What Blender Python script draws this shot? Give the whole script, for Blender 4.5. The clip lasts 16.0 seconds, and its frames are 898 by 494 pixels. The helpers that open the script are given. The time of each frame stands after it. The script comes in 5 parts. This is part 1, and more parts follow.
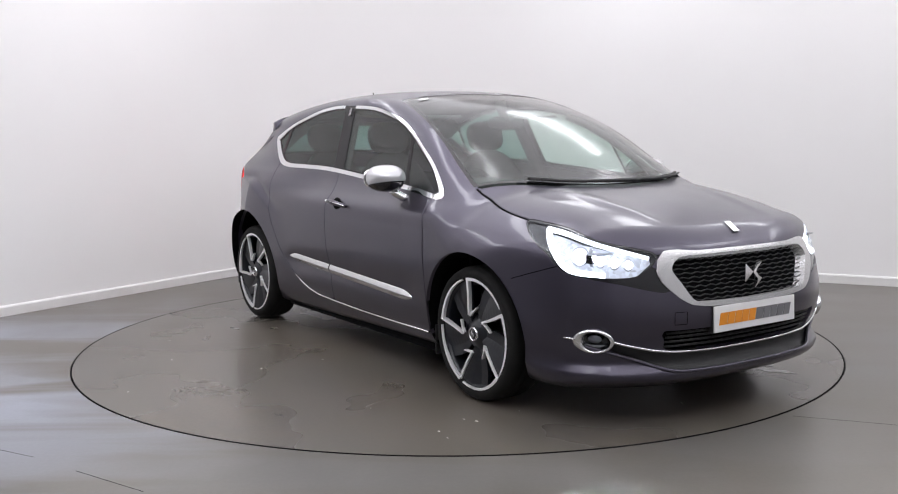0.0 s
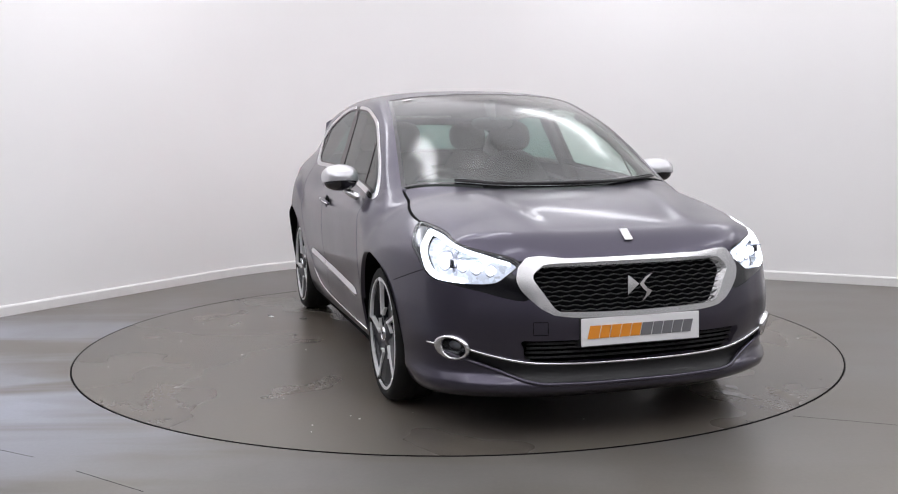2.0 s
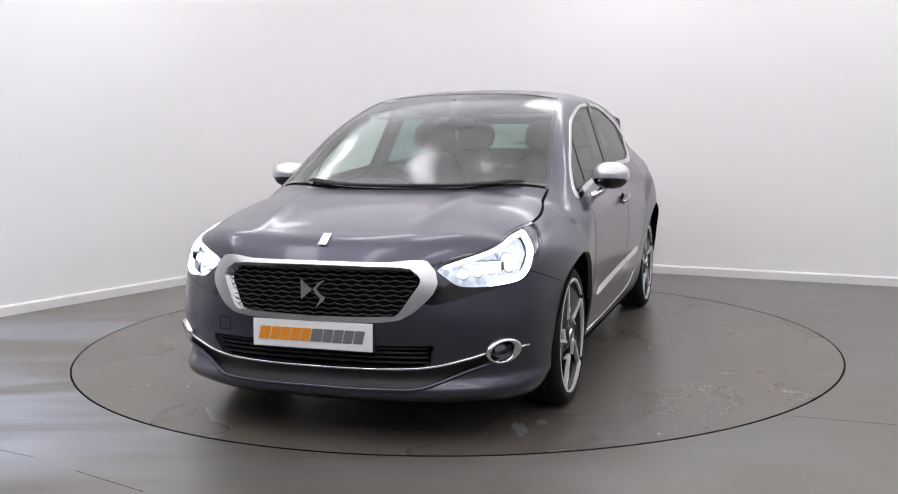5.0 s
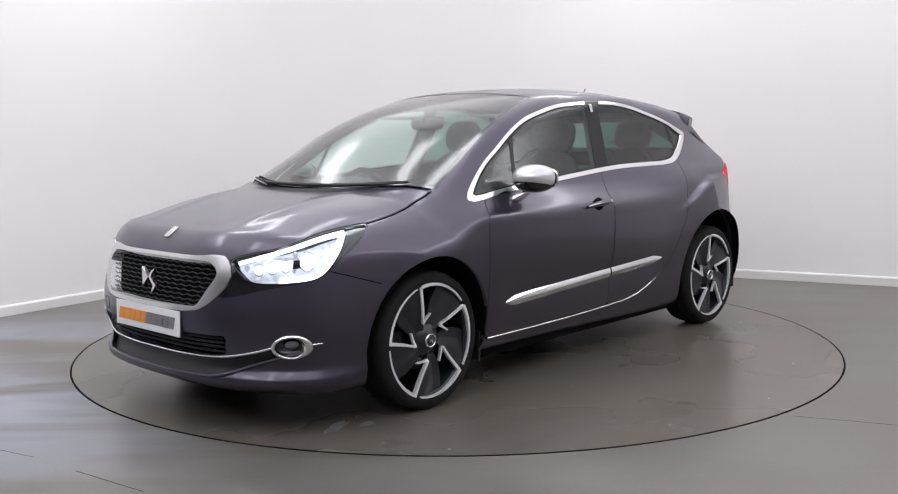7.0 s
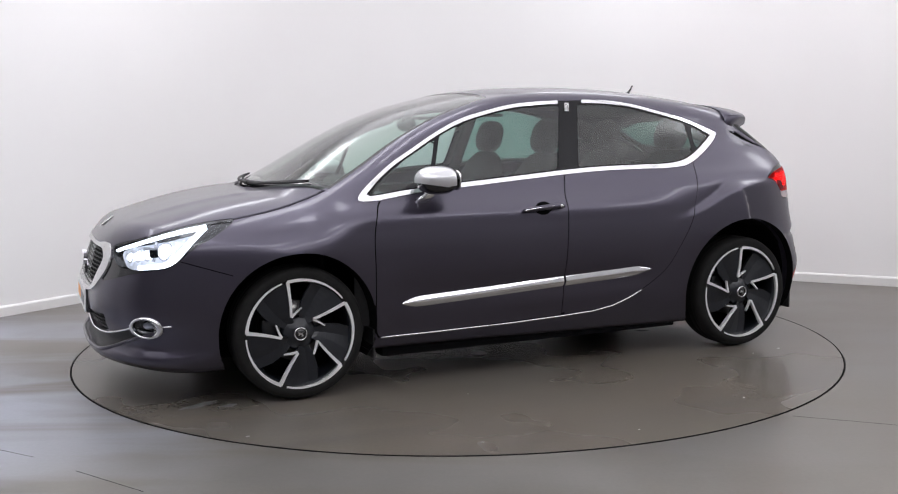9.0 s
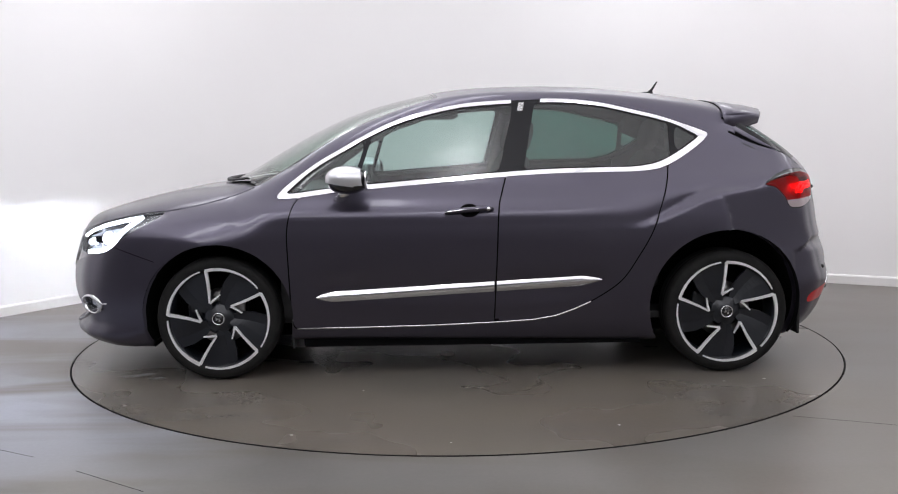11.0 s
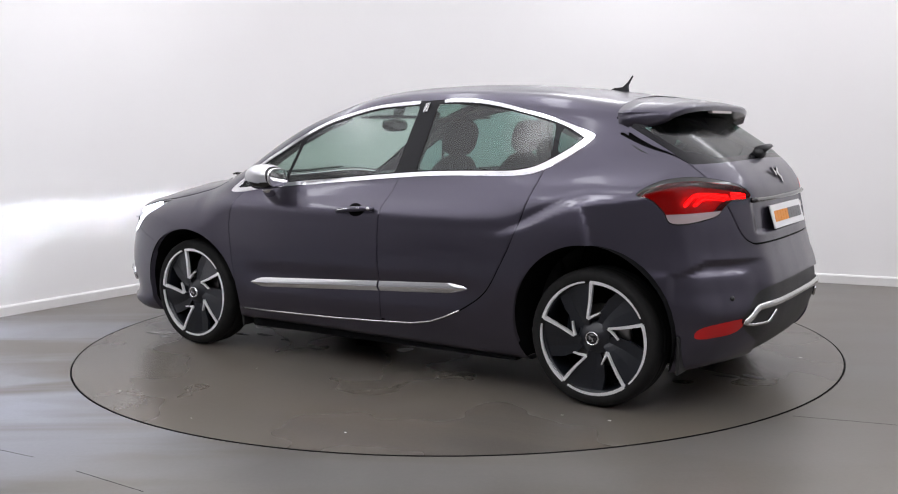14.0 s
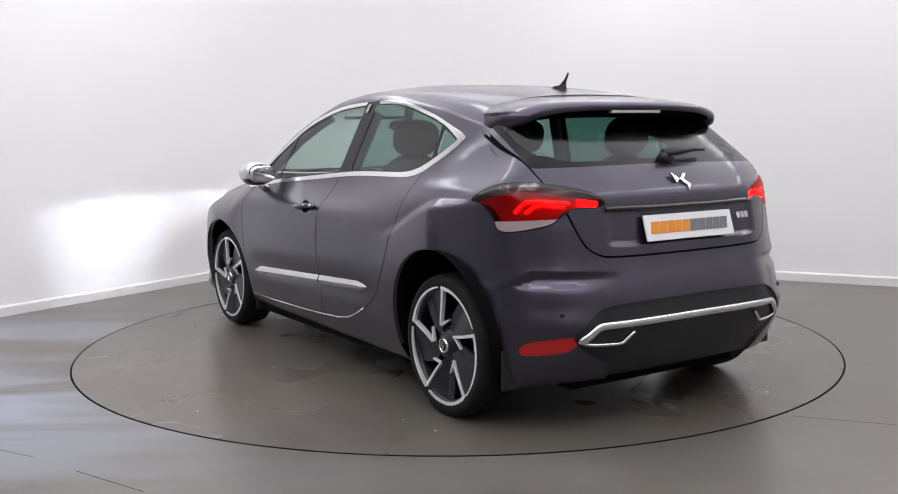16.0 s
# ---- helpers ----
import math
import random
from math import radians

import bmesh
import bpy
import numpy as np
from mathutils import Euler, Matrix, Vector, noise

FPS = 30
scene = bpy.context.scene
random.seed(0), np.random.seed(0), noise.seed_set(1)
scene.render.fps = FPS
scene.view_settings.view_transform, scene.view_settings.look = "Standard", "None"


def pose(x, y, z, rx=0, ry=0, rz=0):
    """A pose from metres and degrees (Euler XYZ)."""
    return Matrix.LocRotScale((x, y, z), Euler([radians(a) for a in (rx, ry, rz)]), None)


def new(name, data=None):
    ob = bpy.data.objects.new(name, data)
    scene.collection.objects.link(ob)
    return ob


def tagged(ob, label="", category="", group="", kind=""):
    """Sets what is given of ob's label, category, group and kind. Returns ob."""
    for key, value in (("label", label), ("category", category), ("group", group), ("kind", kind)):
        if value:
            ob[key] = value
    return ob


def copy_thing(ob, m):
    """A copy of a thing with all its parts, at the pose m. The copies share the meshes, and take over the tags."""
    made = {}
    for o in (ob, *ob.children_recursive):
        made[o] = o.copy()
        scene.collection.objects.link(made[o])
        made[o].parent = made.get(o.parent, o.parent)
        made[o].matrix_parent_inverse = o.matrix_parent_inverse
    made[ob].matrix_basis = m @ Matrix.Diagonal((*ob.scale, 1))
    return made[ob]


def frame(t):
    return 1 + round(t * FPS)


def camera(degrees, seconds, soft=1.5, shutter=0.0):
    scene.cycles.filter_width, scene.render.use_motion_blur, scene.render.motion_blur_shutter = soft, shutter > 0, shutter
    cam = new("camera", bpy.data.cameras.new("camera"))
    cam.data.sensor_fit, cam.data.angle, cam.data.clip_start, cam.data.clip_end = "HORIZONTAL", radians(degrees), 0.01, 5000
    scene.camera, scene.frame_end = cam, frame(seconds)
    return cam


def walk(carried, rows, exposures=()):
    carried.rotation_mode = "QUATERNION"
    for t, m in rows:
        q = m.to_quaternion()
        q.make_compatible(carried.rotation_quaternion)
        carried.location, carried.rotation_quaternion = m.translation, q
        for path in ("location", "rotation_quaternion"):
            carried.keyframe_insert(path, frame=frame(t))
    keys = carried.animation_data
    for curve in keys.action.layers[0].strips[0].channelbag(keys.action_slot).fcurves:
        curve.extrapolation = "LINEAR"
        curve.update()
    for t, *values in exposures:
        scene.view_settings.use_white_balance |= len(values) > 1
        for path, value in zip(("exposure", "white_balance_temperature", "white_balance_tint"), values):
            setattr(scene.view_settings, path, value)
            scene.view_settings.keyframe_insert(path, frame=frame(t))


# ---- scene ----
ROWS = [(0, -55.95), (0.5, -57.87), (1, -61.67), (1.5, -66.87), (2, -72.85), (2.5, -78.75), (3, -84.8), (3.5, -90.75), (4, -96.8), (4.5, -102.7), (7, -132.55), (7.5, -138.4), (8, -144.3),
        (8.5, -150.0), (9, -155.9), (11.5, -184.3), (12, -190.15), (12.5, -195.75), (13, -201.6), (13.5, -207.25), (14, -213.1), (14.5, -218.8), (15, -224.7), (15.5, -230.45), (16, -236.4)]
cam = camera(49.72, 16.0, 1.1)
EYE = Matrix.Translation((0, -5.879, 1.253)) @ pose(0, 0, 0, 90 - 6.72, 0, 0.383) @ pose(0, 0, 0, 0, 0, -0.668)
walk(cam, [(0, EYE), (16, EYE)])

# ---- light ----
world = bpy.data.worlds.new("studio_dark")
world.use_nodes = True
world.node_tree.nodes["Background"].inputs[0].default_value = (0.9, 0.95, 1, 1)
world.node_tree.nodes["Background"].inputs[1].default_value = 0.05
scene.world = world
scene.view_settings.exposure = 0.0
PANEL, STRIP = 1.31, 8.0
OUT, ALONG = (1.25, 3.5, 5.75, 8.0), (1.35, 3.9, 6.45, 9.0)
# strips over the camera and at far right are added to brighten the set
STRIPS = [(0.75, 3.0), (0.75, 5.2), (3.3, 0.75), (5.5, 0.75), (7.6, 0.75), (2.6, 3.9), (3.5, 3.9), (2.6, 6.6), (3.5, 6.6), (5.2, 6.6), (6.4, 6.6), (3.5, 8.6), (5.2, 8.6), (7.7, 2.6), (7.7, 4.6)]
WHEELS = [(-1.306, 0.866, -11), (1.306, -0.866, -2), (-1.306, -0.866, 12.5)]
BEAM_POWER = 60000.0
# ---- materials ----
def material(name, colour, rough=0.5, metal=0.0, coat=0.0, emit=None, strength=0.0, spec=0.5):
    m = bpy.data.materials.new(name)
    m.use_nodes = True
    b = m.node_tree.nodes["Principled BSDF"]
    b.inputs["Base Color"].default_value = (*colour, 1)
    b.inputs["Roughness"].default_value = rough
    b.inputs["Metallic"].default_value = metal
    b.inputs["Coat Weight"].default_value = coat
    b.inputs["Coat Roughness"].default_value = 0.05
    b.inputs["Specular IOR Level"].default_value = spec
    if emit:
        b.inputs["Emission Color"].default_value = (*emit, 1)
        b.inputs["Emission Strength"].default_value = strength
    return m


def node(m, kind, **values):
    n = m.node_tree.nodes.new(kind)
    for k, v in values.items():
        n.inputs[k].default_value = v
    return n


def wire(m, a, b):
    m.node_tree.links.new(a, b)


def mottled(m, scale, low, high, detail=6.0, bump=0.0, fine=60.0, rough=None, stretch=(1, 1, 1)):
    """Blotches between two colours, fine grain in the relief, and uneven gloss."""
    b = m.node_tree.nodes["Principled BSDF"]
    at = node(m, "ShaderNodeTexCoord")
    mp = node(m, "ShaderNodeMapping", Scale=stretch)
    wire(m, at.outputs["Object"], mp.inputs["Vector"])
    a = node(m, "ShaderNodeTexNoise", Scale=scale, Detail=detail, Roughness=0.6)
    wire(m, mp.outputs[0], a.inputs["Vector"])
    ramp = node(m, "ShaderNodeValToRGB")
    ramp.color_ramp.elements[0].position, ramp.color_ramp.elements[1].position = 0.35, 0.65
    ramp.color_ramp.elements[0].color, ramp.color_ramp.elements[1].color = (*low, 1), (*high, 1)
    wire(m, a.outputs["Fac"], ramp.inputs["Fac"])
    wire(m, ramp.outputs["Color"], b.inputs["Base Color"])
    f = node(m, "ShaderNodeTexNoise", Scale=fine, Detail=3.0)
    wire(m, at.outputs["Object"], f.inputs["Vector"])
    if bump:
        k = node(m, "ShaderNodeBump", Strength=bump, Distance=0.002)
        wire(m, f.outputs["Fac"], k.inputs["Height"])
        wire(m, k.outputs["Normal"], b.inputs["Normal"])
    if rough:
        r = node(m, "ShaderNodeMapRange")
        r.inputs["To Min"].default_value, r.inputs["To Max"].default_value = rough
        wire(m, a.outputs["Fac"], r.inputs["Value"])
        wire(m, r.outputs[0], b.inputs["Roughness"])
    return m


def thin_glass(name, tint, gloss=1.0):
    """A pane: tinted see-through with a mirror that grows towards grazing."""
    m = bpy.data.materials.new(name)
    m.use_nodes = True
    t = m.node_tree
    t.nodes.remove(t.nodes["Principled BSDF"])
    clear = node(m, "ShaderNodeBsdfTransparent", Color=(*tint, 1))
    shine = node(m, "ShaderNodeBsdfGlossy", Roughness=0.14)
    edge = node(m, "ShaderNodeLayerWeight", Blend=0.5)
    fifth = node(m, "ShaderNodeMath")
    fifth.operation = "POWER"
    fifth.inputs[1].default_value = 5.0
    gain = node(m, "ShaderNodeMath")
    gain.operation, gain.use_clamp = "MULTIPLY_ADD", True
    gain.inputs[1].default_value, gain.inputs[2].default_value = 0.85 * gloss, 0.075 * gloss
    mix = node(m, "ShaderNodeMixShader")
    wire(m, edge.outputs["Facing"], fifth.inputs[0])
    wire(m, fifth.outputs[0], gain.inputs[0])
    wire(m, gain.outputs[0], mix.inputs[0])
    wire(m, clear.outputs[0], mix.inputs[1])
    wire(m, shine.outputs[0], mix.inputs[2])
    wire(m, mix.outputs[0], t.nodes["Material Output"].inputs["Surface"])
    return m


def car_paint():
    m = material("plum_grey_metallic_paint", (0.066, 0.060, 0.084), 0.34, 0.9, 0.65)
    b = m.node_tree.nodes["Principled BSDF"]
    b.inputs["Coat Roughness"].default_value = 0.11
    at = node(m, "ShaderNodeTexCoord")
    flake = node(m, "ShaderNodeTexVoronoi", Scale=900.0)
    wire(m, at.outputs["Object"], flake.inputs["Vector"])
    k = node(m, "ShaderNodeBump", Strength=0.06, Distance=0.001)
    wire(m, flake.outputs["Color"], k.inputs["Height"])
    wire(m, k.outputs["Normal"], b.inputs["Normal"])
    dust = node(m, "ShaderNodeTexNoise", Scale=2.2, Detail=5.0)
    wire(m, at.outputs["Object"], dust.inputs["Vector"])
    r = node(m, "ShaderNodeMapRange")
    r.inputs["To Min"].default_value, r.inputs["To Max"].default_value = 0.31, 0.42
    wire(m, dust.outputs["Fac"], r.inputs["Value"])
    wire(m, r.outputs[0], b.inputs["Roughness"])
    return m


PAINT = car_paint()
CHROME = material("bright_chrome", (0.74, 0.74, 0.755), 0.09, 1.0)
SATIN = material("satin_silver", (0.7, 0.7, 0.7), 0.24, 1.0)
SILVER_PAINT = material("silver_paint", (0.58, 0.58, 0.6), 0.3, 0.7, 0.8)
ALLOY = material("machined_alloy", (0.86, 0.86, 0.87), 0.4, 0.5)
DARK_ALLOY = material("anthracite_alloy", (0.007, 0.0085, 0.0125), 0.38, 0.1, 0.15)
GLOSS_BLACK = material("gloss_black_plastic", (0.008, 0.008, 0.010), 0.12, 0.0, 0.5)
BLACK = mottled(material("black_plastic", (0.015, 0.015, 0.017), 0.5), 30, (0.008, 0.008, 0.009), (0.013, 0.013, 0.014), bump=0.2, fine=400)
GAP = material("joint_and_recess_dark", (0.002, 0.002, 0.0025), 0.9, spec=0.1)
RUBBER = mottled(material("tyre_rubber", (0.008, 0.008, 0.008), 0.75, spec=0.25), 14, (0.006, 0.006, 0.006), (0.011, 0.0105, 0.01), bump=0.3, fine=300)
LINER = material("wheel_arch_felt", (0.003, 0.003, 0.0035), 0.95, spec=0.1)
STEEL = material("brake_steel", (0.35, 0.34, 0.33), 0.35, 1.0)
SCREEN = thin_glass("windscreen_glass", (0.67, 0.79, 0.72), 1.4)
DOOR_GLASS = thin_glass("green_tinted_glass", (0.63, 0.76, 0.72))
PRIVACY_GLASS = thin_glass("dark_tinted_glass", (0.21, 0.37, 0.33))
REAR_GLASS = thin_glass("rear_tinted_glass", (0.24, 0.36, 0.33), 0.8)
LENS = thin_glass("clear_lamp_lens", (0.95, 0.97, 1.0), 0.2)
RED_LENS = thin_glass("red_lamp_lens", (0.75, 0.02, 0.022), 0.45)
RED = material("red_reflector", (0.5, 0.004, 0.006), 0.3, 0.0, 0.3)
RED_BACK = material("red_lamp_body", (0.10, 0.004, 0.005), 0.35, 0.0, 0.6, emit=(1.0, 0.02, 0.02), strength=0.1)
RED_GLOW = material("red_light_guide", (0.5, 0.01, 0.01), 0.4, emit=(1.0, 0.02, 0.02), strength=13.0)
DAY_GLOW = material("white_light_guide", (0.9, 0.9, 0.95), 0.4, emit=(0.82, 0.88, 1.0), strength=5.5)
LED_GLOW = material("white_led_lens", (0.9, 0.9, 0.95), 0.3, emit=(0.84, 0.89, 1.0), strength=3.0)
REFLECTOR = material("lamp_reflector", (0.3, 0.31, 0.34), 0.3, 0.6)
PLATE = mottled(material("white_plate", (0.8, 0.8, 0.8), 0.35, 0, 0.3), 5, (0.78, 0.78, 0.79), (0.83, 0.83, 0.83))
ORANGE = material("orange_print", (0.75, 0.27, 0.02), 0.45)
GREY_PRINT = material("grey_print", (0.16, 0.16, 0.17), 0.45)
LEATHER = mottled(material("charcoal_leather", (0.03, 0.03, 0.032), 0.75, spec=0.12), 20, (0.026, 0.026, 0.028), (0.04, 0.04, 0.042), bump=0.4, fine=250)
CABIN = mottled(material("soft_cabin_plastic", (0.035, 0.035, 0.037), 0.6), 15, (0.03, 0.03, 0.032), (0.042, 0.042, 0.044), bump=0.2, fine=300)
HEADLINER = mottled(material("grey_headliner", (0.12, 0.12, 0.12), 0.9), 20, (0.11, 0.11, 0.11), (0.14, 0.14, 0.14))
BEAM = material("headlamp_beam_source", (0.9, 0.9, 0.95), 0.4, emit=(0.84, 0.89, 1.0), strength=BEAM_POWER)
# the reflector glows by itself, in place of lamp light caught by its facets
OPTIC = material("glowing_lamp_optic", (0.22, 0.23, 0.26), 0.3, emit=(0.82, 0.87, 1.0), strength=0.8)
facets = node(OPTIC, "ShaderNodeTexVoronoi", Scale=55.0)
wire(OPTIC, node(OPTIC, "ShaderNodeTexCoord").outputs["Object"], facets.inputs["Vector"])
spread = node(OPTIC, "ShaderNodeMapRange")
spread.inputs["To Min"].default_value, spread.inputs["To Max"].default_value = 0.22, 0.85
wire(OPTIC, facets.outputs["Color"], spread.inputs["Value"])
wire(OPTIC, spread.outputs[0], OPTIC.node_tree.nodes["Principled BSDF"].inputs["Emission Strength"])
PILLAR = material("pillar_black", (0.006, 0.006, 0.008), 0.22, spec=0.22)
# ---- the car's outer form: x ahead, y to its left, z up ----
def curve(xs, ys):
    """A smooth curve through a few values."""
    xs, ys = np.array(xs, float), np.array(ys, float)
    m = np.gradient(ys, xs)

    def value(x):
        x = np.clip(x, xs[0], xs[-1])
        k = np.clip(np.searchsorted(xs, x) - 1, 0, len(xs) - 2)
        h = xs[k + 1] - xs[k]
        t = (x - xs[k]) / h
        return ((1 + 2 * t) * (1 - t) ** 2 * ys[k] + t * (1 - t) ** 2 * h * m[k]
                + t * t * (3 - 2 * t) * ys[k + 1] + t * t * (t - 1) * h * m[k + 1])
    return value


def step(x, a, b):
    t = np.clip((x - a) / (b - a), 0, 1)
    return t * t * (3 - 2 * t)


def smax(a, b, k):
    h = np.maximum(k - np.abs(a - b), 0) / k
    return np.maximum(a, b) + h * h * k / 4


roofline = curve([-2.2, -1.7, -1.45, -1.29, -1.13, -0.97, -0.65, -0.32, 0.02, 0.19, 0.36, 0.54, 0.72, 0.9, 1.09, 1.25, 1.38, 1.46, 1.66, 1.85, 2.0, 2.1, 2.16, 2.3],
                 [1.25, 1.345, 1.392, 1.423, 1.45, 1.471, 1.500, 1.51, 1.498, 1.478, 1.444, 1.397, 1.332, 1.246, 1.14, 1.045, 0.985, 0.972, 0.942, 0.9, 0.855, 0.815, 0.77, 0.65])
nose = curve([0.1, 0.14, 0.175, 0.21, 0.245, 0.275, 0.33, 0.4, 0.52, 0.6, 0.7, 0.76, 0.85, 1.0], [1.93, 2.04, 2.13, 2.196, 2.206, 2.178, 2.178, 2.205, 2.212, 2.195, 2.165, 2.14, 2.09, 2.0])
nose_plan = curve([0, 0.26, 0.45, 0.6, 0.73, 0.82, 0.88, 0.95], [0, 0.008, 0.045, 0.115, 0.215, 0.36, 0.56, 0.9])
tail = curve([0.1, 0.172, 0.273, 0.339, 0.469, 0.566, 0.726, 0.886, 1.014, 1.136, 1.245, 1.297, 1.4],
             [-1.80, -1.86, -1.945, -1.978, -2.008, -2.0, -1.948, -1.917, -1.882, -1.77, -1.615, -1.535, -1.38])
tail_plan = curve([0, 0.26, 0.46, 0.6, 0.7, 0.79, 0.84, 0.9], [0, 0.006, 0.03, 0.085, 0.15, 0.25, 0.38, 0.62])
section_front = curve([0.12, 0.2, 0.26, 0.35, 0.5, 0.65, 0.78, 0.86, 0.93, 0.97, 1.04, 1.2, 1.39, 1.5, 1.6],
                      [0.77, 0.825, 0.852, 0.873, 0.893, 0.905, 0.903, 0.889, 0.83, 0.803, 0.772, 0.711, 0.64, 0.595, 0.55])
section_rear = curve([0.12, 0.25, 0.4, 0.55, 0.7, 0.85, 0.95, 1.0, 1.05, 1.12, 1.2, 1.39, 1.5, 1.6],
                     [0.78, 0.85, 0.88, 0.895, 0.9, 0.888, 0.862, 0.83, 0.79, 0.748, 0.71, 0.64, 0.595, 0.55])


def roof_height(x, y):
    glass = step(x, 0.0, 0.45) * (1 - step(x, 1.25, 1.6))
    hood = step(x, 1.25, 1.6) * (1 - step(x, 1.8, 2.1))
    crown = (1 - step(x, 0.9, 1.3)) * (0.07 * y ** 2 + 0.22 * y ** 4) + step(x, 0.9, 1.3) * (0.01 * y ** 2 + 0.34 * y ** 6)
    ridge = 0.008 * np.exp(-((y - 0.42 + 0.12 * (x - 1.4)) / 0.05) ** 2) * step(x, 1.3, 1.5) * (1 - step(x, 1.8, 2.1))
    return roofline(x + (0.24 * glass + 0.25 * hood) * y ** 2) - crown + ridge


def half_width(x, z):
    r = step(-x, 0.3, 1.1)
    w = section_front(z) * (1 - r) + section_rear(z) * r
    w = w - 0.06 * np.clip((-1.0 - x) / 0.55, 0, 1.6) ** 2 * step(z, 0.98, 1.2)
    w = w - 0.1 * step(x, 1.1, 1.9) * step(z, 0.68, 0.9)
    # wheel haunches and the doors' hollow
    rise = 0.80 + 0.17 * step(-x, 0.8, 1.3)
    w = w + (0.03 * step(rise - z, -0.004, 0.05) - 0.007 * np.exp(-((rise - 0.004 - z) / 0.03) ** 2)) * step(-x, 0.68, 1.25) * (1 - step(-x, 1.5, 1.75)) * step(z, 0.3, 0.75)
    w = w + 0.016 * step(0.9 - z, -0.03, 0.05) * step(x, 0.95, 1.25) * (1 - step(x, 1.5, 1.8)) * step(z, 0.3, 0.7)
    w = w - 0.012 * np.exp(-((z - 0.47) / 0.07) ** 2) * step(x, -0.85, -0.55) * (1 - step(x, 0.7, 0.95))
    return w


def body_field(p):
    x, y, z = p[..., 0], np.abs(p[..., 1]), p[..., 2]
    f = smax(y - half_width(x, z), 0.9 * (z - roof_height(x, y)), 0.06)
    f = smax(f, x - nose(z) + nose_plan(y), 0.06)
    corner = 0.014 * step(0.64 - z, -0.006, 0.03) * step(z, 0.36, 0.5) * step(y, 0.5, 0.62)
    f = smax(f, tail(z) + tail_plan(y) - corner - x, 0.05)
    s = -x - y
    pocket = step(s, 0.80, 0.865) * (1 - step(s, 1.2, 1.6)) * step(0.635 + 0.05 * step(s, 0.86, 1.08) - z, -0.006, 0.026) * step(z, 0.42, 0.56)
    recess = step(z, 0.778, 0.80) * (1 - step(z, 0.925, 0.94)) * (1 - step(y, 0.40, 0.46))
    f = f + step(-x, 1.4, 1.6) * (0.03 * pocket + 0.013 * recess)
    low = 0.165 + 0.06 * step(-x, 1.5, 1.95) + 0.03 * step(x, -1.0, 0.9) * (1 - step(x, 0.9, 1.1))
    return smax(f, low - z, 0.03)


def body_normal(p):
    e = 0.004 * np.concatenate([np.eye(3), -np.eye(3)])
    f = body_field(p[None, :, :] + e[:, None, :])
    n = (f[:3] - f[3:]).T
    return n / np.maximum(np.linalg.norm(n, axis=-1, keepdims=True), 1e-9)


def cast(origin, way, far=2.0):
    """Where rays from inside meet the form: halving, then false position."""
    a, b = np.zeros(len(origin)), np.full(len(origin), far)
    fa = fb = None
    for i in range(14):
        if i < 5:
            m = (a + b) / 2
        else:
            if fa is None:
                fa, fb = body_field(origin + way * a[:, None]), body_field(origin + way * b[:, None])
            m = (a * fb - b * fa) / np.where(np.abs(fb - fa) < 1e-12, 1e-12, fb - fa)
            m = np.clip(m, a, b)
        f = body_field(origin + way * m[:, None])
        out = f > 0
        if fa is not None:
            fa, fb = np.where(out, fa * 0.5, f), np.where(out, f, fb * 0.5)
            if np.max(np.abs(f)) < 1e-5:
                break
        a, b = np.where(out, a, m), np.where(out, m, b)
    return origin + way * m[:, None]


def on_front(y, z, lift=0.0):
    p = cast(np.array([[1.2, y, z]]), np.array([[1.0, 0, 0]]))
    return Vector((p + lift * body_normal(p))[0])


def on_rear(y, z, lift=0.0):
    p = cast(np.array([[-1.2, y, z]]), np.array([[-1.0, 0, 0]]))
    return Vector((p + lift * body_normal(p))[0])


def on_side(x, z, lift=0.0, side=1):
    p = cast(np.array([[x, 0.0, z]]), np.array([[0, 1.0 * side, 0]]))
    return Vector((p + lift * body_normal(p))[0])


def on_top(x, y, lift=0.0):
    p = cast(np.array([[x, y, 0.6]]), np.array([[0, 0, 1.0]]))
    return Vector((p + lift * body_normal(p))[0])
# ---- small mesh helpers ----
def part(name, shape, mat, parent=None, label="", smooth=False):
    """Links a bmesh or mesh as one object under a thing or a part."""
    if isinstance(shape, bmesh.types.BMesh):
        me = bpy.data.meshes.new(name)
        bmesh.ops.recalc_face_normals(shape, faces=shape.faces)
        if smooth:
            for f in shape.faces:
                f.smooth = True
        shape.to_mesh(me)
        shape.free()
    else:
        me = shape
    if mat and not me.materials:
        me.materials.append(mat)
    ob = new(name, me)
    ob.parent = parent
    if label:
        tagged(ob, label)
    return ob


def box(x0, x1, y0, y1, z0, z1, bevel=0.0, segments=2):
    bm = bmesh.new()
    bmesh.ops.create_cube(bm, size=1, matrix=Matrix.LocRotScale(((x0 + x1) / 2, (y0 + y1) / 2, (z0 + z1) / 2), None, (abs(x1 - x0), abs(y1 - y0), abs(z1 - z0))))
    if bevel:
        bmesh.ops.bevel(bm, geom=bm.edges[:], offset=bevel, segments=segments, profile=0.5, affect="EDGES")
    return bm


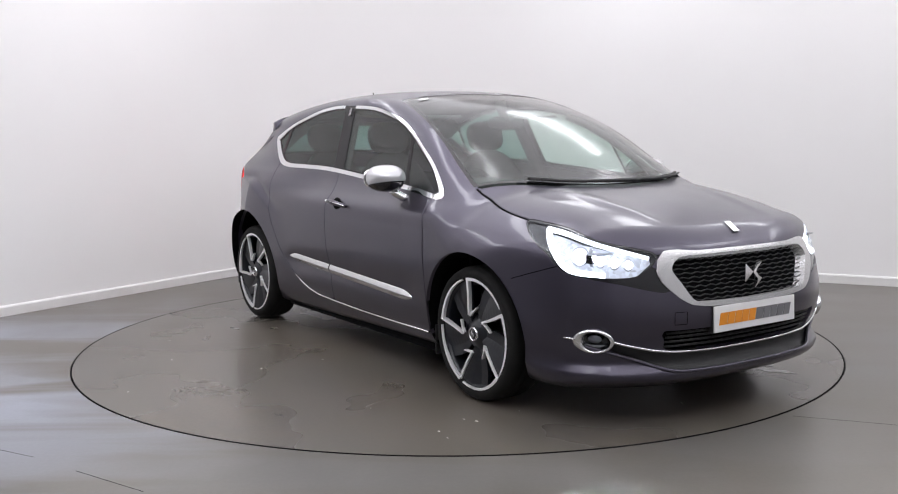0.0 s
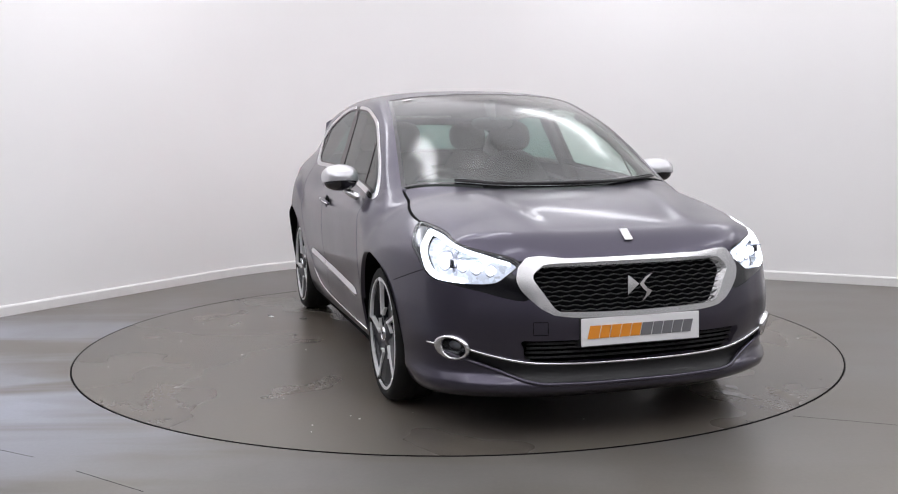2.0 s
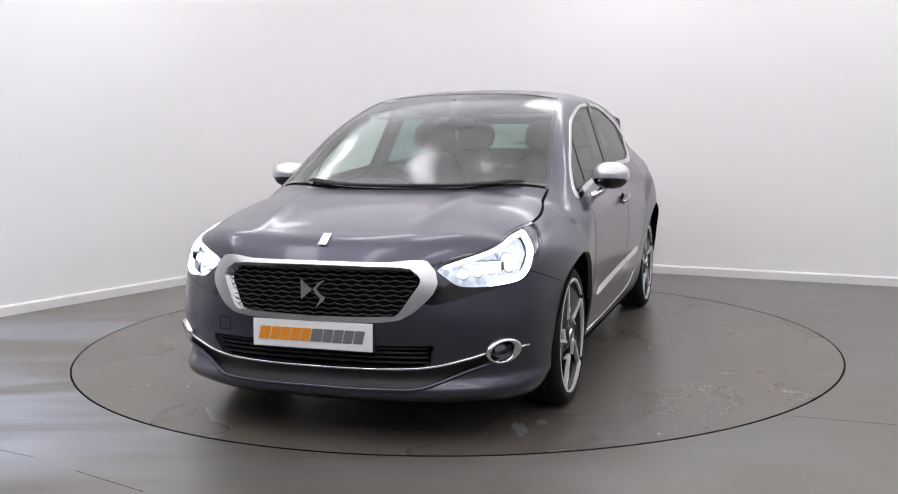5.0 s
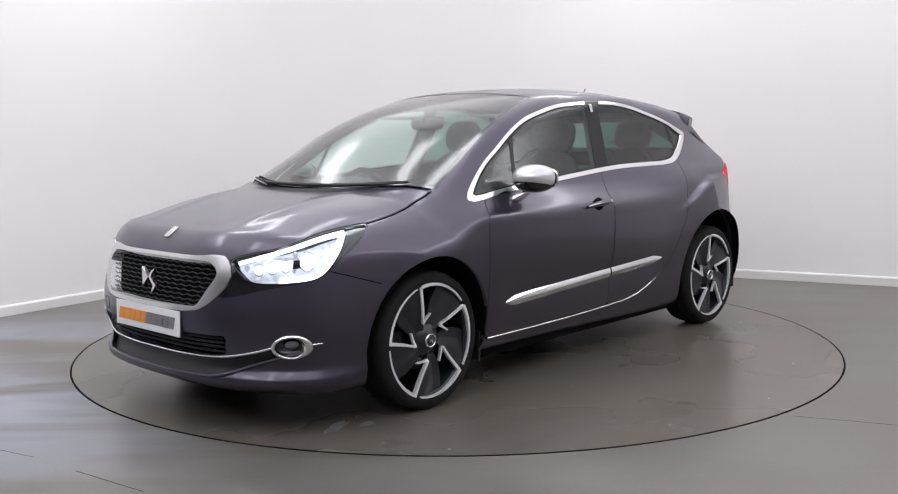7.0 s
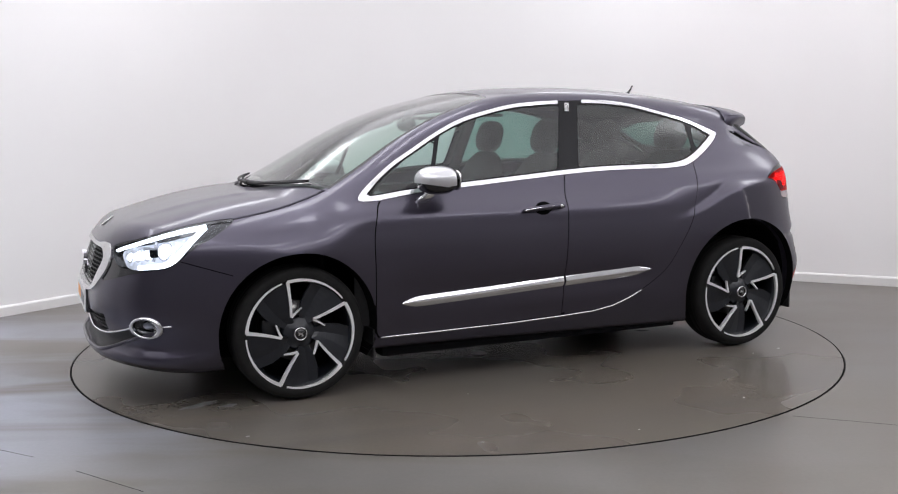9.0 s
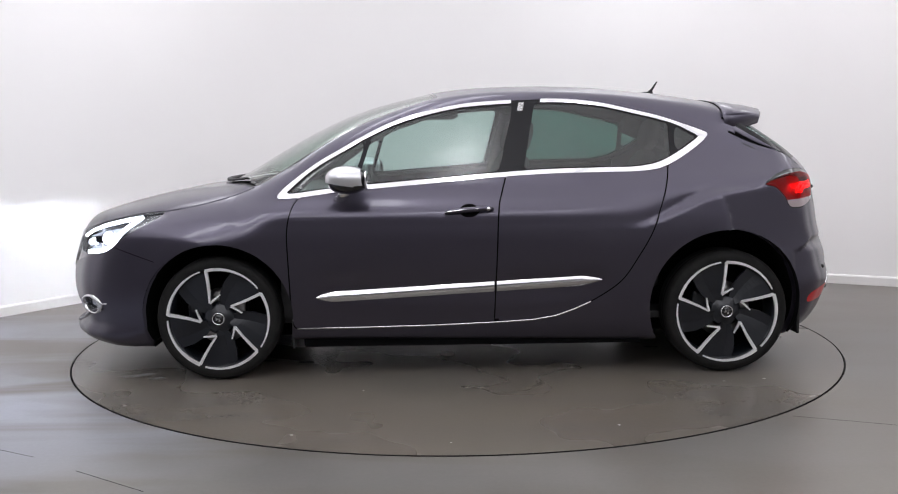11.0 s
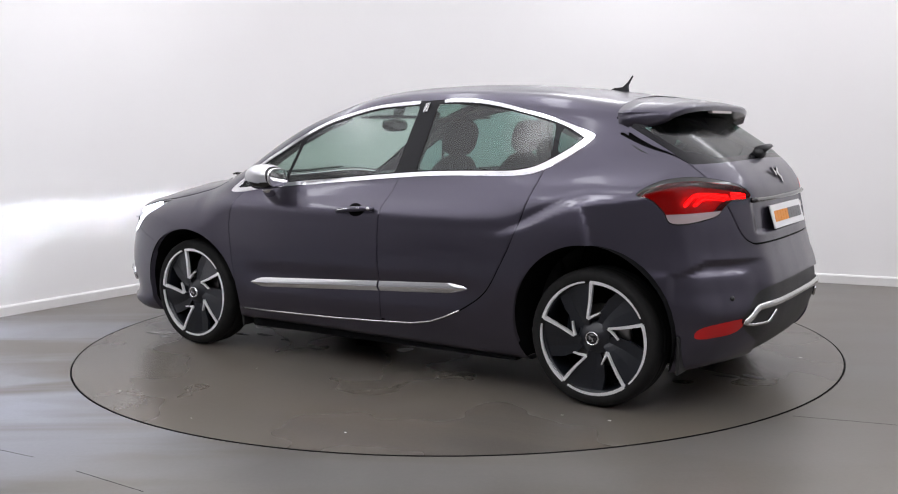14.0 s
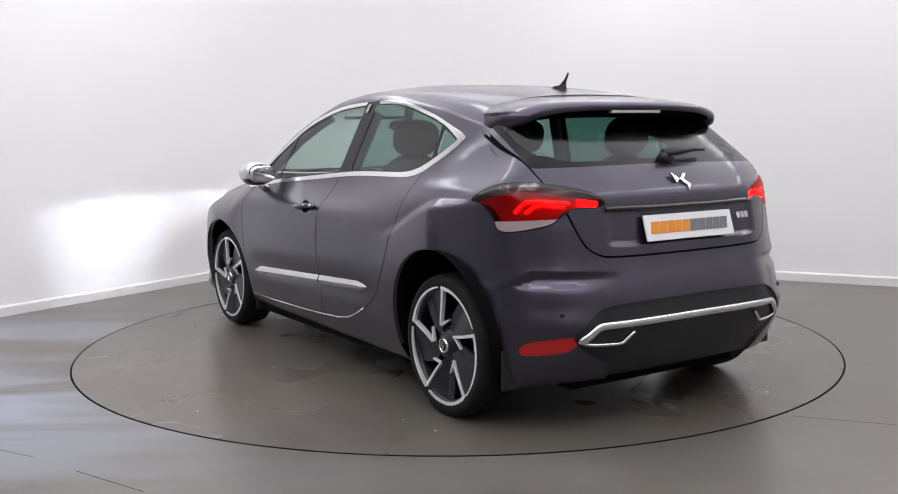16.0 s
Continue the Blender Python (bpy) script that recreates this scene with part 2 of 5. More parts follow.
def tube(points, r, n=8, closed=False, flat=1.0):
    """A round bar along points; flat squashes it upright."""
    pts = [Vector(p) for p in points]
    bm = bmesh.new()
    rings = []
    for i, p in enumerate(pts):
        a = pts[i - 1] if i or closed else p
        b = pts[(i + 1) % len(pts)] if i < len(pts) - 1 or closed else p
        d = (b - a).normalized()
        u = d.cross(Vector((0, 0, 1)))
        u = u.normalized() if u.length > 1e-3 else Vector((1, 0, 0))
        w = u.cross(d)
        rr = r(i / (len(pts) - 1)) if callable(r) else r
        rings.append([bm.verts.new(p + rr * (math.cos(k * math.tau / n) * u + flat * math.sin(k * math.tau / n) * w)) for k in range(n)])
    for i in range(len(rings) if closed else len(rings) - 1):
        a, b = rings[i], rings[(i + 1) % len(rings)]
        for k in range(n):
            bm.faces.new((a[k], a[(k + 1) % n], b[(k + 1) % n], b[k]))
    if not closed:
        bm.faces.new(rings[0]), bm.faces.new(rings[-1][::-1])
    return bm


def lathe(profile, n=64, axis="y"):
    """Turns a profile of (radius, offset) about the axis."""
    bm = bmesh.new()
    rings = []
    for r, o in profile:
        ring = []
        for k in range(n):
            a = k * math.tau / n
            c, s = r * math.cos(a), r * math.sin(a)
            ring.append(bm.verts.new((c, o, s) if axis == "y" else (c, s, o)))
        rings.append(ring)
    for a, b in zip(rings, rings[1:]):
        for k in range(n):
            bm.faces.new((a[k], a[(k + 1) % n], b[(k + 1) % n], b[k]))
    return bm


def prism(poly, depth, m=None):
    """A flat outline in x, z given depth along y, bevel free."""
    bm = bmesh.new()
    a = [bm.verts.new((x, 0, z)) for x, z in poly]
    b = [bm.verts.new((x, depth, z)) for x, z in poly]
    bm.faces.new(a), bm.faces.new(b[::-1])
    for i in range(len(poly)):
        j = (i + 1) % len(poly)
        bm.faces.new((a[i], b[i], b[j], a[j]))
    if m:
        bmesh.ops.transform(bm, matrix=m, verts=bm.verts)
    return bm


def ball(centre, size, n=24, squash=2.0):
    """A rounded block: squash 2 is an ellipsoid, more is boxier."""
    bm = bmesh.new()
    bmesh.ops.create_uvsphere(bm, u_segments=n, v_segments=n // 2 + 2, radius=1)
    for v in bm.verts:
        s = (abs(v.co.x) ** squash + abs(v.co.y) ** squash + abs(v.co.z) ** squash) ** (-1 / squash)
        v.co = Vector(centre) + Vector((v.co.x * size[0], v.co.y * size[1], v.co.z * size[2])) * s
    return bm


# ---- the studio ----
RADIUS = 2.223
CORNERS = [Vector((-1.1, 4.09)), Vector((6.92, 0.0)), Vector((-0.18, -10.9)), Vector((-8.2, -6.81))]
HEIGHT = 3.3

WALL = mottled(material("white_wall_paint", (0.8, 0.79, 0.78), 0.7), 0.35, (0.82, 0.805, 0.80), (0.85, 0.84, 0.835), detail=3, bump=0.08, fine=90)
CEILING = mottled(material("white_ceiling_paint", (0.8, 0.8, 0.79), 0.85), 0.6, (0.78, 0.78, 0.77), (0.82, 0.82, 0.81))
UNSEEN_WALL = mottled(material("unseen_wall_grey", (0.6, 0.6, 0.6), 0.7), 0.5, (0.42, 0.42, 0.425), (0.47, 0.47, 0.475))
SKIRT = mottled(material("white_gloss_skirting", (0.78, 0.77, 0.76), 0.35), 2, (0.74, 0.73, 0.72), (0.8, 0.79, 0.78))


def concrete(name, low, high, stains, gloss, spot=None):
    """Sealed concrete: grain, brown wear, and stains all over or, with a sheen in their colour, round one spot (x, y,
    reach).
    """
    m = mottled(material(name, high, 0.4), 0.9, low, high, detail=7 if spot else 2.5, bump=0.0 if spot is None else 0.02, fine=30, rough=gloss)
    b = m.node_tree.nodes["Principled BSDF"]
    base = b.inputs["Base Color"].links[0].from_socket
    at = node(m, "ShaderNodeTexCoord")
    mp = node(m, "ShaderNodeMapping", Scale=(0.4, 1.9, 1), Rotation=(0, 0, 0.12))
    wire(m, at.outputs["Object"], mp.inputs["Vector"])
    n = node(m, "ShaderNodeTexNoise", Scale=1.3, Detail=3.0, Distortion=0.6)
    wire(m, mp.outputs[0], n.inputs["Vector"])
    r = node(m, "ShaderNodeValToRGB")
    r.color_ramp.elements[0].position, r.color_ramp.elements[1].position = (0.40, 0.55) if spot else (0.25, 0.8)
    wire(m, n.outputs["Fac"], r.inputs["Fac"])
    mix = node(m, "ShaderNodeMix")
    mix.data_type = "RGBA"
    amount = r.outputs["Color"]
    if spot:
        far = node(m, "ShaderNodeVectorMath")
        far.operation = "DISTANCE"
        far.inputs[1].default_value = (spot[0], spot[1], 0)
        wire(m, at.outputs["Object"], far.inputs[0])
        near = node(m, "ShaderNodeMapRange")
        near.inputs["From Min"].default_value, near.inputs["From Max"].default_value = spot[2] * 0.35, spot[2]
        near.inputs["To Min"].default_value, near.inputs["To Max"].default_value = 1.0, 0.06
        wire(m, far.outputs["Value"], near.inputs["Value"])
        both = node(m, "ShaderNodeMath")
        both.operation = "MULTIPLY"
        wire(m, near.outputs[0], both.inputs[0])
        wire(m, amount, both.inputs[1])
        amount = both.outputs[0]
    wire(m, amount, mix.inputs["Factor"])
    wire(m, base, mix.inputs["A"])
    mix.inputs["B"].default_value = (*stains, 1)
    rust = node(m, "ShaderNodeTexNoise", Scale=0.9, Detail=4.0, Distortion=0.4)
    mp2 = node(m, "ShaderNodeMapping", Location=(3.1, 1.7, 0), Scale=(0.8, 0.5, 1), Rotation=(0, 0, -0.6))
    wire(m, at.outputs["Object"], mp2.inputs["Vector"])
    wire(m, mp2.outputs[0], rust.inputs["Vector"])
    r2 = node(m, "ShaderNodeValToRGB")
    r2.color_ramp.elements[0].position, r2.color_ramp.elements[1].position = 0.43, 0.66
    r2.color_ramp.elements[1].color = (0.75, 0.75, 0.75, 1)
    wire(m, rust.outputs["Fac"], r2.inputs["Fac"])
    brown = node(m, "ShaderNodeMix")
    brown.data_type = "RGBA"
    wire(m, r2.outputs["Color"], brown.inputs["Factor"])
    wire(m, mix.outputs["Result"], brown.inputs["A"])
    brown.inputs["B"].default_value = (0.118, 0.1, 0.08, 1)
    mix = brown
    speck = node(m, "ShaderNodeTexNoise", Scale=55.0, Detail=6.0)
    wire(m, at.outputs["Object"], speck.inputs["Vector"])
    s = node(m, "ShaderNodeMapRange")
    s.inputs["From Min"].default_value, s.inputs["From Max"].default_value = 0.3, 0.7
    s.inputs["To Min"].default_value, s.inputs["To Max"].default_value = 0.96, 1.04
    wire(m, speck.outputs["Fac"], s.inputs["Value"])
    mul = node(m, "ShaderNodeMix")
    mul.data_type, mul.blend_type = "RGBA", "MULTIPLY"
    mul.inputs["Factor"].default_value = 1.0
    wire(m, mix.outputs["Result"], mul.inputs["A"])
    wire(m, s.outputs[0], mul.inputs["B"])
    wire(m, mul.outputs["Result"], b.inputs["Base Color"])
    return m


# bluish sheen off the bright wall is put into the floor's stain colour
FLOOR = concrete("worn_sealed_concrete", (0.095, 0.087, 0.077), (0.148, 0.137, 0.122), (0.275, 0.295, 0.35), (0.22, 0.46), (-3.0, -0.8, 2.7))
TABLE_TOP = concrete("turntable_coating", (0.074, 0.068, 0.061), (0.112, 0.104, 0.096), (0.125, 0.11, 0.09), (0.2, 0.36))


def ring_sheet(inner, outer, n, z):
    """A floor sheet, out to a square, with a round hole."""
    bm = bmesh.new()
    rings = []
    for k in range(n):
        a = k * math.tau / n
        c, s = math.cos(a), math.sin(a)
        rows = [bm.verts.new((inner * c, inner * s, z - 0.06)), bm.verts.new((inner * c, inner * s, z))]
        q = outer / max(abs(c), abs(s))
        for f in (0.02, 0.1, 0.3, 1.0):
            rows.append(bm.verts.new(((inner + (q - inner) * f) * c, (inner + (q - inner) * f) * s, z)))
        rings.append(rows)
    for k in range(n):
        a, b = rings[k], rings[(k + 1) % n]
        for i in range(len(a) - 1):
            bm.faces.new((a[i], b[i], b[i + 1], a[i + 1]))
    return bm


tagged(part("floor", ring_sheet(RADIUS + 0.004, 14, 192, 0.0), FLOOR), "worn grey sealed concrete studio floor, pale stains with bluish sheen painted in", "floor", kind="structure")
bm = bmesh.new()
bmesh.ops.create_circle(bm, cap_ends=True, segments=96, radius=RADIUS + 0.1, matrix=pose(0, 0, -0.055))
tagged(part("turntable_pit", bm, GAP), "dark pit beneath the turntable", "floor", kind="structure")

turntable = tagged(new("turntable"), "round grey motorised car turntable flush with the floor", "turntable")
bm = lathe([(0.0005, 0.001), (0.8, 0.001), (1.6, 0.001), (RADIUS - 0.004, 0.001), (RADIUS, -0.003), (RADIUS, -0.05)], 192, "z")
part("platform", bm, TABLE_TOP, turntable, "grey coated round platform")
part("edge_band", lathe([(RADIUS - 0.006, 0.0012), (RADIUS - 0.006, 0.0022), (RADIUS, 0.0022), (RADIUS, -0.03)], 192, "z"), GAP, turntable, "thin dark steel edge band")
CHIP = material("pale_chip", (0.7, 0.7, 0.68), 0.6)
for k in range(26):
    r, a, s = RADIUS * math.sqrt(random.uniform(0.1, 0.97)), random.uniform(0, math.tau), random.uniform(0.003, 0.008)
    bm = bmesh.new()
    bmesh.ops.create_icosphere(bm, subdivisions=1, radius=s, matrix=pose(r * math.cos(a), r * math.sin(a), 0.001) @ Matrix.Diagonal((1.4, 0.8, 0.35, 1)))
    part("chip", bm, CHIP, turntable)

WORN = mottled(material("polished_worn_coating", (0.2, 0.2, 0.2), 0.14), 9, (0.13, 0.128, 0.125), (0.24, 0.24, 0.245))
for cx, cy in ((1.70, 0.85), (1.58, 0.92), (1.22, 0.62), (1.08, 0.56), (0.85, 0.6), (-1.28, -0.42), (-1.2, -0.3), (-1.85, 0.06), (-1.74, 0.12), (-1.12, 0.36), (-0.36, 0.03), (-1.08, -1.01)):
    long, wide, turn = random.uniform(0.05, 0.11), random.uniform(0.015, 0.035), random.uniform(-0.5, 0.5)
    bm = bmesh.new()
    ring = []
    for k in range(18):
        a = k * math.tau / 18
        u, v = long * math.cos(a) * random.uniform(0.6, 1.15), wide * math.sin(a) * random.uniform(0.6, 1.15)
        ring.append(bm.verts.new((cx + u * math.cos(turn) - v * math.sin(turn), cy + u * math.sin(turn) + v * math.cos(turn), 0.0022)))
    bm.faces.new(ring)
    part("worn_patch", bm, WORN, turntable, "pale polished worn patch")


def wall(name, path, t=0.15):
    """A wall along a plan line, its face on the line, its body behind it."""
    bm = bmesh.new()
    rows = []
    for i, p in enumerate(path):
        d = (path[min(i + 1, len(path) - 1)] - path[max(i - 1, 0)]).normalized()
        q = p + Vector((-d.y, d.x)) * t
        rows.append([bm.verts.new((*v, z)) for v, z in ((p, -0.02), (p, HEIGHT), (q, HEIGHT), (q, -0.02))])
    for a, b in zip(rows, rows[1:]):
        for k in range(4):
            bm.faces.new((a[k], a[(k + 1) % 4], b[(k + 1) % 4], b[k])).smooth = k == 0
    bm.faces.new(rows[0]), bm.faces.new(rows[-1][::-1])
    bmesh.ops.split_edges(bm, edges=[e for e in bm.edges if len({f.smooth for f in e.link_faces}) > 1])
    return tagged(part(name, bm, WALL), "smooth off-white painted studio wall", "wall", kind="structure")


def skirting(path):
    bm = bmesh.new()
    prof = [(0, 0), (0.018, 0), (0.018, 0.062), (0.012, 0.072), (0, 0.075)]
    rows = []
    for i, p in enumerate(path):
        d = (path[min(i + 1, len(path) - 1)] - path[max(i - 1, 0)]).normalized()
        rows.append([bm.verts.new((*(p + Vector((d.y, -d.x)) * o), z)) for o, z in prof])
    for a, b in zip(rows, rows[1:]):
        for k in range(len(prof) - 1):
            bm.faces.new((a[k], b[k], b[k + 1], a[k + 1]))
    tagged(part("baseboard", bm, SKIRT), "white painted skirting board", "skirting", kind="structure")


# the two walls in view meet in a wide rounded corner
A, B, C, D = CORNERS
ROUND = 2.0
to_b, to_d = (B - A).normalized(), (D - A).normalized()
p0, p2 = A + to_d * ROUND, A + to_b * ROUND
bend = [p0 * (1 - t) ** 2 + A * 2 * t * (1 - t) + p2 * t * t for t in np.linspace(0, 1, 41)]
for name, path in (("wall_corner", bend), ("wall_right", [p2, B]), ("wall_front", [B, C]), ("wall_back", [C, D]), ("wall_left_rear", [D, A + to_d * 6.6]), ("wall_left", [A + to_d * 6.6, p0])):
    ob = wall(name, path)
    # walls out of view are greyed to tone down reflections and bounce
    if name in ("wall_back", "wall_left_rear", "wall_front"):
        ob.data.materials[0] = UNSEEN_WALL
        ob["label"] = "unseen wall, greyed to darken what the car reflects"
    skirting(path)
bm = bmesh.new()
bm.faces.new([bm.verts.new((*(c * 1.03), HEIGHT)) for c in CORNERS])
bmesh.ops.solidify(bm, geom=bm.faces[:], thickness=-0.1)
tagged(part("ceiling", bm, CEILING), "plain white studio ceiling", "ceiling", kind="structure")

# ceiling: unseen glowing panels added for soft even light, then strip lights
FILL_GLOW = material("fill_panel_glow", (0.9, 0.9, 0.88), 0.5, emit=(0.95, 0.938, 1.0), strength=PANEL)
FRAME_WHITE = material("white_lamp_frame", (0.75, 0.75, 0.75), 0.4)


def fill_panel(x, y, turn, length=2.505, width=2.205):
    ob = new("fill_panel")
    ob.matrix_basis = pose(x, y, HEIGHT, 0, 0, turn)
    h, w = length / 2, width / 2
    part("diffuser", box(-h, h, -w, w, -0.055, -0.02, 0.008), FILL_GLOW, ob, "glowing white face of the added panel")
    for a, b, c, d in ((-h - 0.02, -h, -w - 0.02, w + 0.02), (h, h + 0.02, -w - 0.02, w + 0.02), (-h, h, -w - 0.02, -w), (-h, h, w, w + 0.02)):
        part("frame", box(a, b, c, d, -0.06, 0.0, 0.004), FRAME_WHITE, ob)
    return tagged(ob, "unseen wide glowing ceiling panel, added for soft even light", "ceiling light", "lights on the ceiling")


first = None
for along in ALONG:
    for out in OUT:
        q = A + to_b * out + to_d * along
        turn = math.degrees(math.atan2(to_d.y, to_d.x))
        if first is None:
            first = fill_panel(q.x, q.y, turn)
        else:
            copy_thing(first, pose(q.x, q.y, HEIGHT, 0, 0, turn))
STRIP_GLOW = material("light_tube", (0.9, 0.9, 0.88), 0.5, emit=(0.95, 0.955, 1.0), strength=STRIP)
for out, along in STRIPS:
    q = A + to_b * out + to_d * along
    ob = new("strip_light")
    ob.matrix_basis = pose(q.x, q.y, HEIGHT - 0.075, 0, 0, math.degrees(math.atan2(to_d.y, to_d.x)) + (90 if along < 1 else 0))
    part("housing", box(-0.78, 0.78, -0.16, 0.16, -0.01, 0.075, 0.006), FRAME_WHITE, ob, "white housing")
    part("light_cover", box(-0.74, 0.74, -0.13, 0.13, -0.04, -0.01, 0.008), STRIP_GLOW, ob, "glowing white cover")
    tagged(ob, "unseen long white strip light below the ceiling, switched on", "strip light", "strip lights on the ceiling")

# old saw-cut joints in the floor
for a, b in (((-1.443, -2.348), (-1.119, -2.568)), ((1.476, -1.73), (1.868, -1.877)), ((-1.852, -2.09), (-1.672, -2.185))):
    part_line = tube([(*a, 0.0), ((a[0] + b[0]) / 2, (a[1] + b[1]) / 2, 0.0), (*b, 0.0)], 0.0014, 5, flat=0.5)
    tagged(part("floor_joint", part_line, GAP), "thin dark joint in the concrete floor", "floor joint", kind="structure")
# ---- cutting the form into panels ----
def outline(points, n=6, closed=True):
    """A smooth closed outline through a few corners."""
    p = np.array(points, float)
    k = len(p)
    out = []
    for i in range(k):
        a, b, c, d = (p[(i + j) % k] for j in (-1, 0, 1, 2))
        for t in np.arange(n) / n:
            out.append(0.5 * (2 * b + (c - a) * t + (2 * a - 5 * b + 4 * c - d) * t * t + (3 * b - a - 3 * c + d) * t ** 3))
    return np.array(out)


def inside(poly, u, v):
    """Signed distance to a closed outline, negative within."""
    q = np.stack([u, v], 1)
    best, odd = np.full(len(q), 9.0), np.zeros(len(q), bool)
    for a, b in zip(poly, np.roll(poly, -1, 0)):
        e, w = b - a, q - a
        t = np.clip(w @ e / max(e @ e, 1e-12), 0, 1)
        best = np.minimum(best, ((w - t[:, None] * e) ** 2).sum(1))
        if a[1] != b[1]:
            odd ^= ((a[1] > q[:, 1]) != (b[1] > q[:, 1])) & (q[:, 0] < (b[0] - a[0]) * (q[:, 1] - a[1]) / (b[1] - a[1]) + a[0])
    return np.where(odd, -1, 1) * np.sqrt(best)


class Skin:
    def __init__(self):
        na, nm, nr = 64, 132, 84
        cols = [(1.3, math.pi / 2 * i / na) for i in range(na)]
        cols += [(1.3 - 2.55 * i / nm, math.pi / 2) for i in range(nm + 1)]
        cols += [(-1.25, math.pi / 2 * (1 + i / nr)) for i in range(1, nr + 1)]
        phi = np.radians(np.concatenate([np.linspace(-32, 30, 70)[:-1], np.linspace(30, 90, 62)]))
        o = np.array([(x, 0, 0.62) for x, a in cols for f in phi])
        d = np.array([(math.cos(a) * math.cos(f), math.sin(a) * math.cos(f), math.sin(f)) for x, a in cols for f in phi])
        v = cast(o, d)
        v[np.abs(v[:, 1]) < 1e-5, 1] = 0
        n = len(phi)
        self.v = v
        self.faces = [(i * n + j, i * n + j + 1, (i + 1) * n + j + 1, (i + 1) * n + j) for i in range(len(cols) - 1) for j in range(n - 1)]
        self.lab = ["panel"] * len(self.faces)

    def carve(self, field, label, only=("panel",)):
        """What lies within the field, of the labels named, becomes the new label; edges are cut cleanly."""
        val = field(self.v)
        val = np.where(np.abs(val) < 1e-6, 1e-6, val).tolist()
        extra, cut, faces, lab = [], {}, [], []
        base = len(self.v)

        def crossing(i, j):
            key = (i, j) if i < j else (j, i)
            if key not in cut:
                i, j = key
                t = val[i] / (val[i] - val[j])
                cut[key] = base + len(extra)
                extra.append(self.v[i] * (1 - t) + self.v[j] * t)
            return cut[key]

        for f, l in zip(self.faces, self.lab):
            if l not in only:
                faces.append(f), lab.append(l)
                continue
            s = [val[i] < 0 for i in f]
            if all(s):
                faces.append(f), lab.append(label or l)
            elif not any(s):
                faces.append(f), lab.append(l)
            else:
                a, b = [], []
                for k, i in enumerate(f):
                    j = f[(k + 1) % len(f)]
                    (a if s[k] else b).append(i)
                    if s[k] != s[(k + 1) % len(f)]:
                        c = crossing(i, j)
                        a.append(c), b.append(c)
                for g, m in ((a, label), (b, l)):
                    if len(g) > 2:
                        faces.append(tuple(g)), lab.append(m or l)
        self.faces, self.lab = faces, lab
        if extra:
            self.v = np.concatenate([self.v, np.array(extra)])

    def seam(self, field, width=0.0035, only=("panel",), label="gap", reach=None):
        """A narrow joint along the field's zero line, as far as reach is negative."""
        for shift in (width, -width):
            self.carve(lambda p: field(p) - shift, None, only)
        mid = np.array([self.v[list(f)].mean(0) for f in self.faces])
        hit = np.abs(field(mid)) < width
        if reach:
            hit &= reach(mid) < 0
        self.lab = [label if h and l in only else l for h, l in zip(hit, self.lab)]

    def finish(self):
        self.n = body_normal(self.v)

    def mesh(self, name, labels, sides="LR", sink=0.0, depth=0.0, smooth=True):
        """One mesh of the named pieces, on one or both sides of the car, sunk below the form, or given an edge that goes down by depth."""
        verts, norms, faces = [], [], []
        for side in sides:
            y = 1 if side == "L" else -1
            at = {}
            for f, l in zip(self.faces, self.lab):
                if l not in labels:
                    continue
                g = []
                for i in f:
                    if i not in at:
                        at[i] = len(verts)
                        w = np.array([1, y, 1])
                        verts.append((self.v[i] - sink * self.n[i]) * w)
                        norms.append(self.n[i] * w)
                    g.append(at[i])
                a, b, c = (verts[g[q]] for q in (0, len(g) // 2, len(g) - 1))
                if np.cross(b - a, c - a) @ norms[g[0]] < 0:
                    g = g[::-1]
                faces.append(g)
        if depth:
            edges = {}
            for g in faces:
                for a, b in zip(g, g[1:] + g[:1]):
                    edges[(a, b)] = edges.get((a, b), 0) + 1
            rim, low = [e for e in edges if (e[1], e[0]) not in edges and abs(verts[e[0]][1]) + abs(verts[e[1]][1]) > 1e-4], {}
            for a, b in rim:
                for i in (a, b):
                    if i not in low:
                        low[i] = len(verts)
                        verts.append(verts[i] - depth * norms[i])
                        norms.append(norms[i])
                faces.append([b, a, low[a], low[b]])
        me = bpy.data.meshes.new(name)
        me.from_pydata([tuple(v) for v in verts], [], faces)
        me.validate()
        if smooth and len(me.vertices) == len(norms):
            me.polygons.foreach_set("use_smooth", [True] * len(me.polygons))
            me.normals_split_custom_set_from_vertices([tuple(n) for n in norms])
        return me


def side_poly(points, n=6):
    o = outline(points, n)
    return lambda p: np.maximum(inside(o, p[:, 0], p[:, 2]), 0.45 - p[:, 1])


def front_poly(points, n=4):
    o = outline(points, n)
    return lambda p: np.maximum(inside(o, p[:, 1], p[:, 2]), 1.6 - p[:, 0])


def rear_poly(points, n=4):
    o = outline(points, n)
    return lambda p: np.maximum(inside(o, p[:, 1], p[:, 2]), p[:, 0] + 1.2)


def nose_corner_poly(points, n=4):
    o = outline(points, n)
    return lambda p: np.maximum(inside(o, p[:, 0] - p[:, 1], p[:, 2]), 1.2 - p[:, 0])


def tail_corner_poly(points, n=4):
    o = outline(points, n)
    return lambda p: np.maximum(inside(o, -p[:, 0] - p[:, 1], p[:, 2]), p[:, 0] + 1.2)


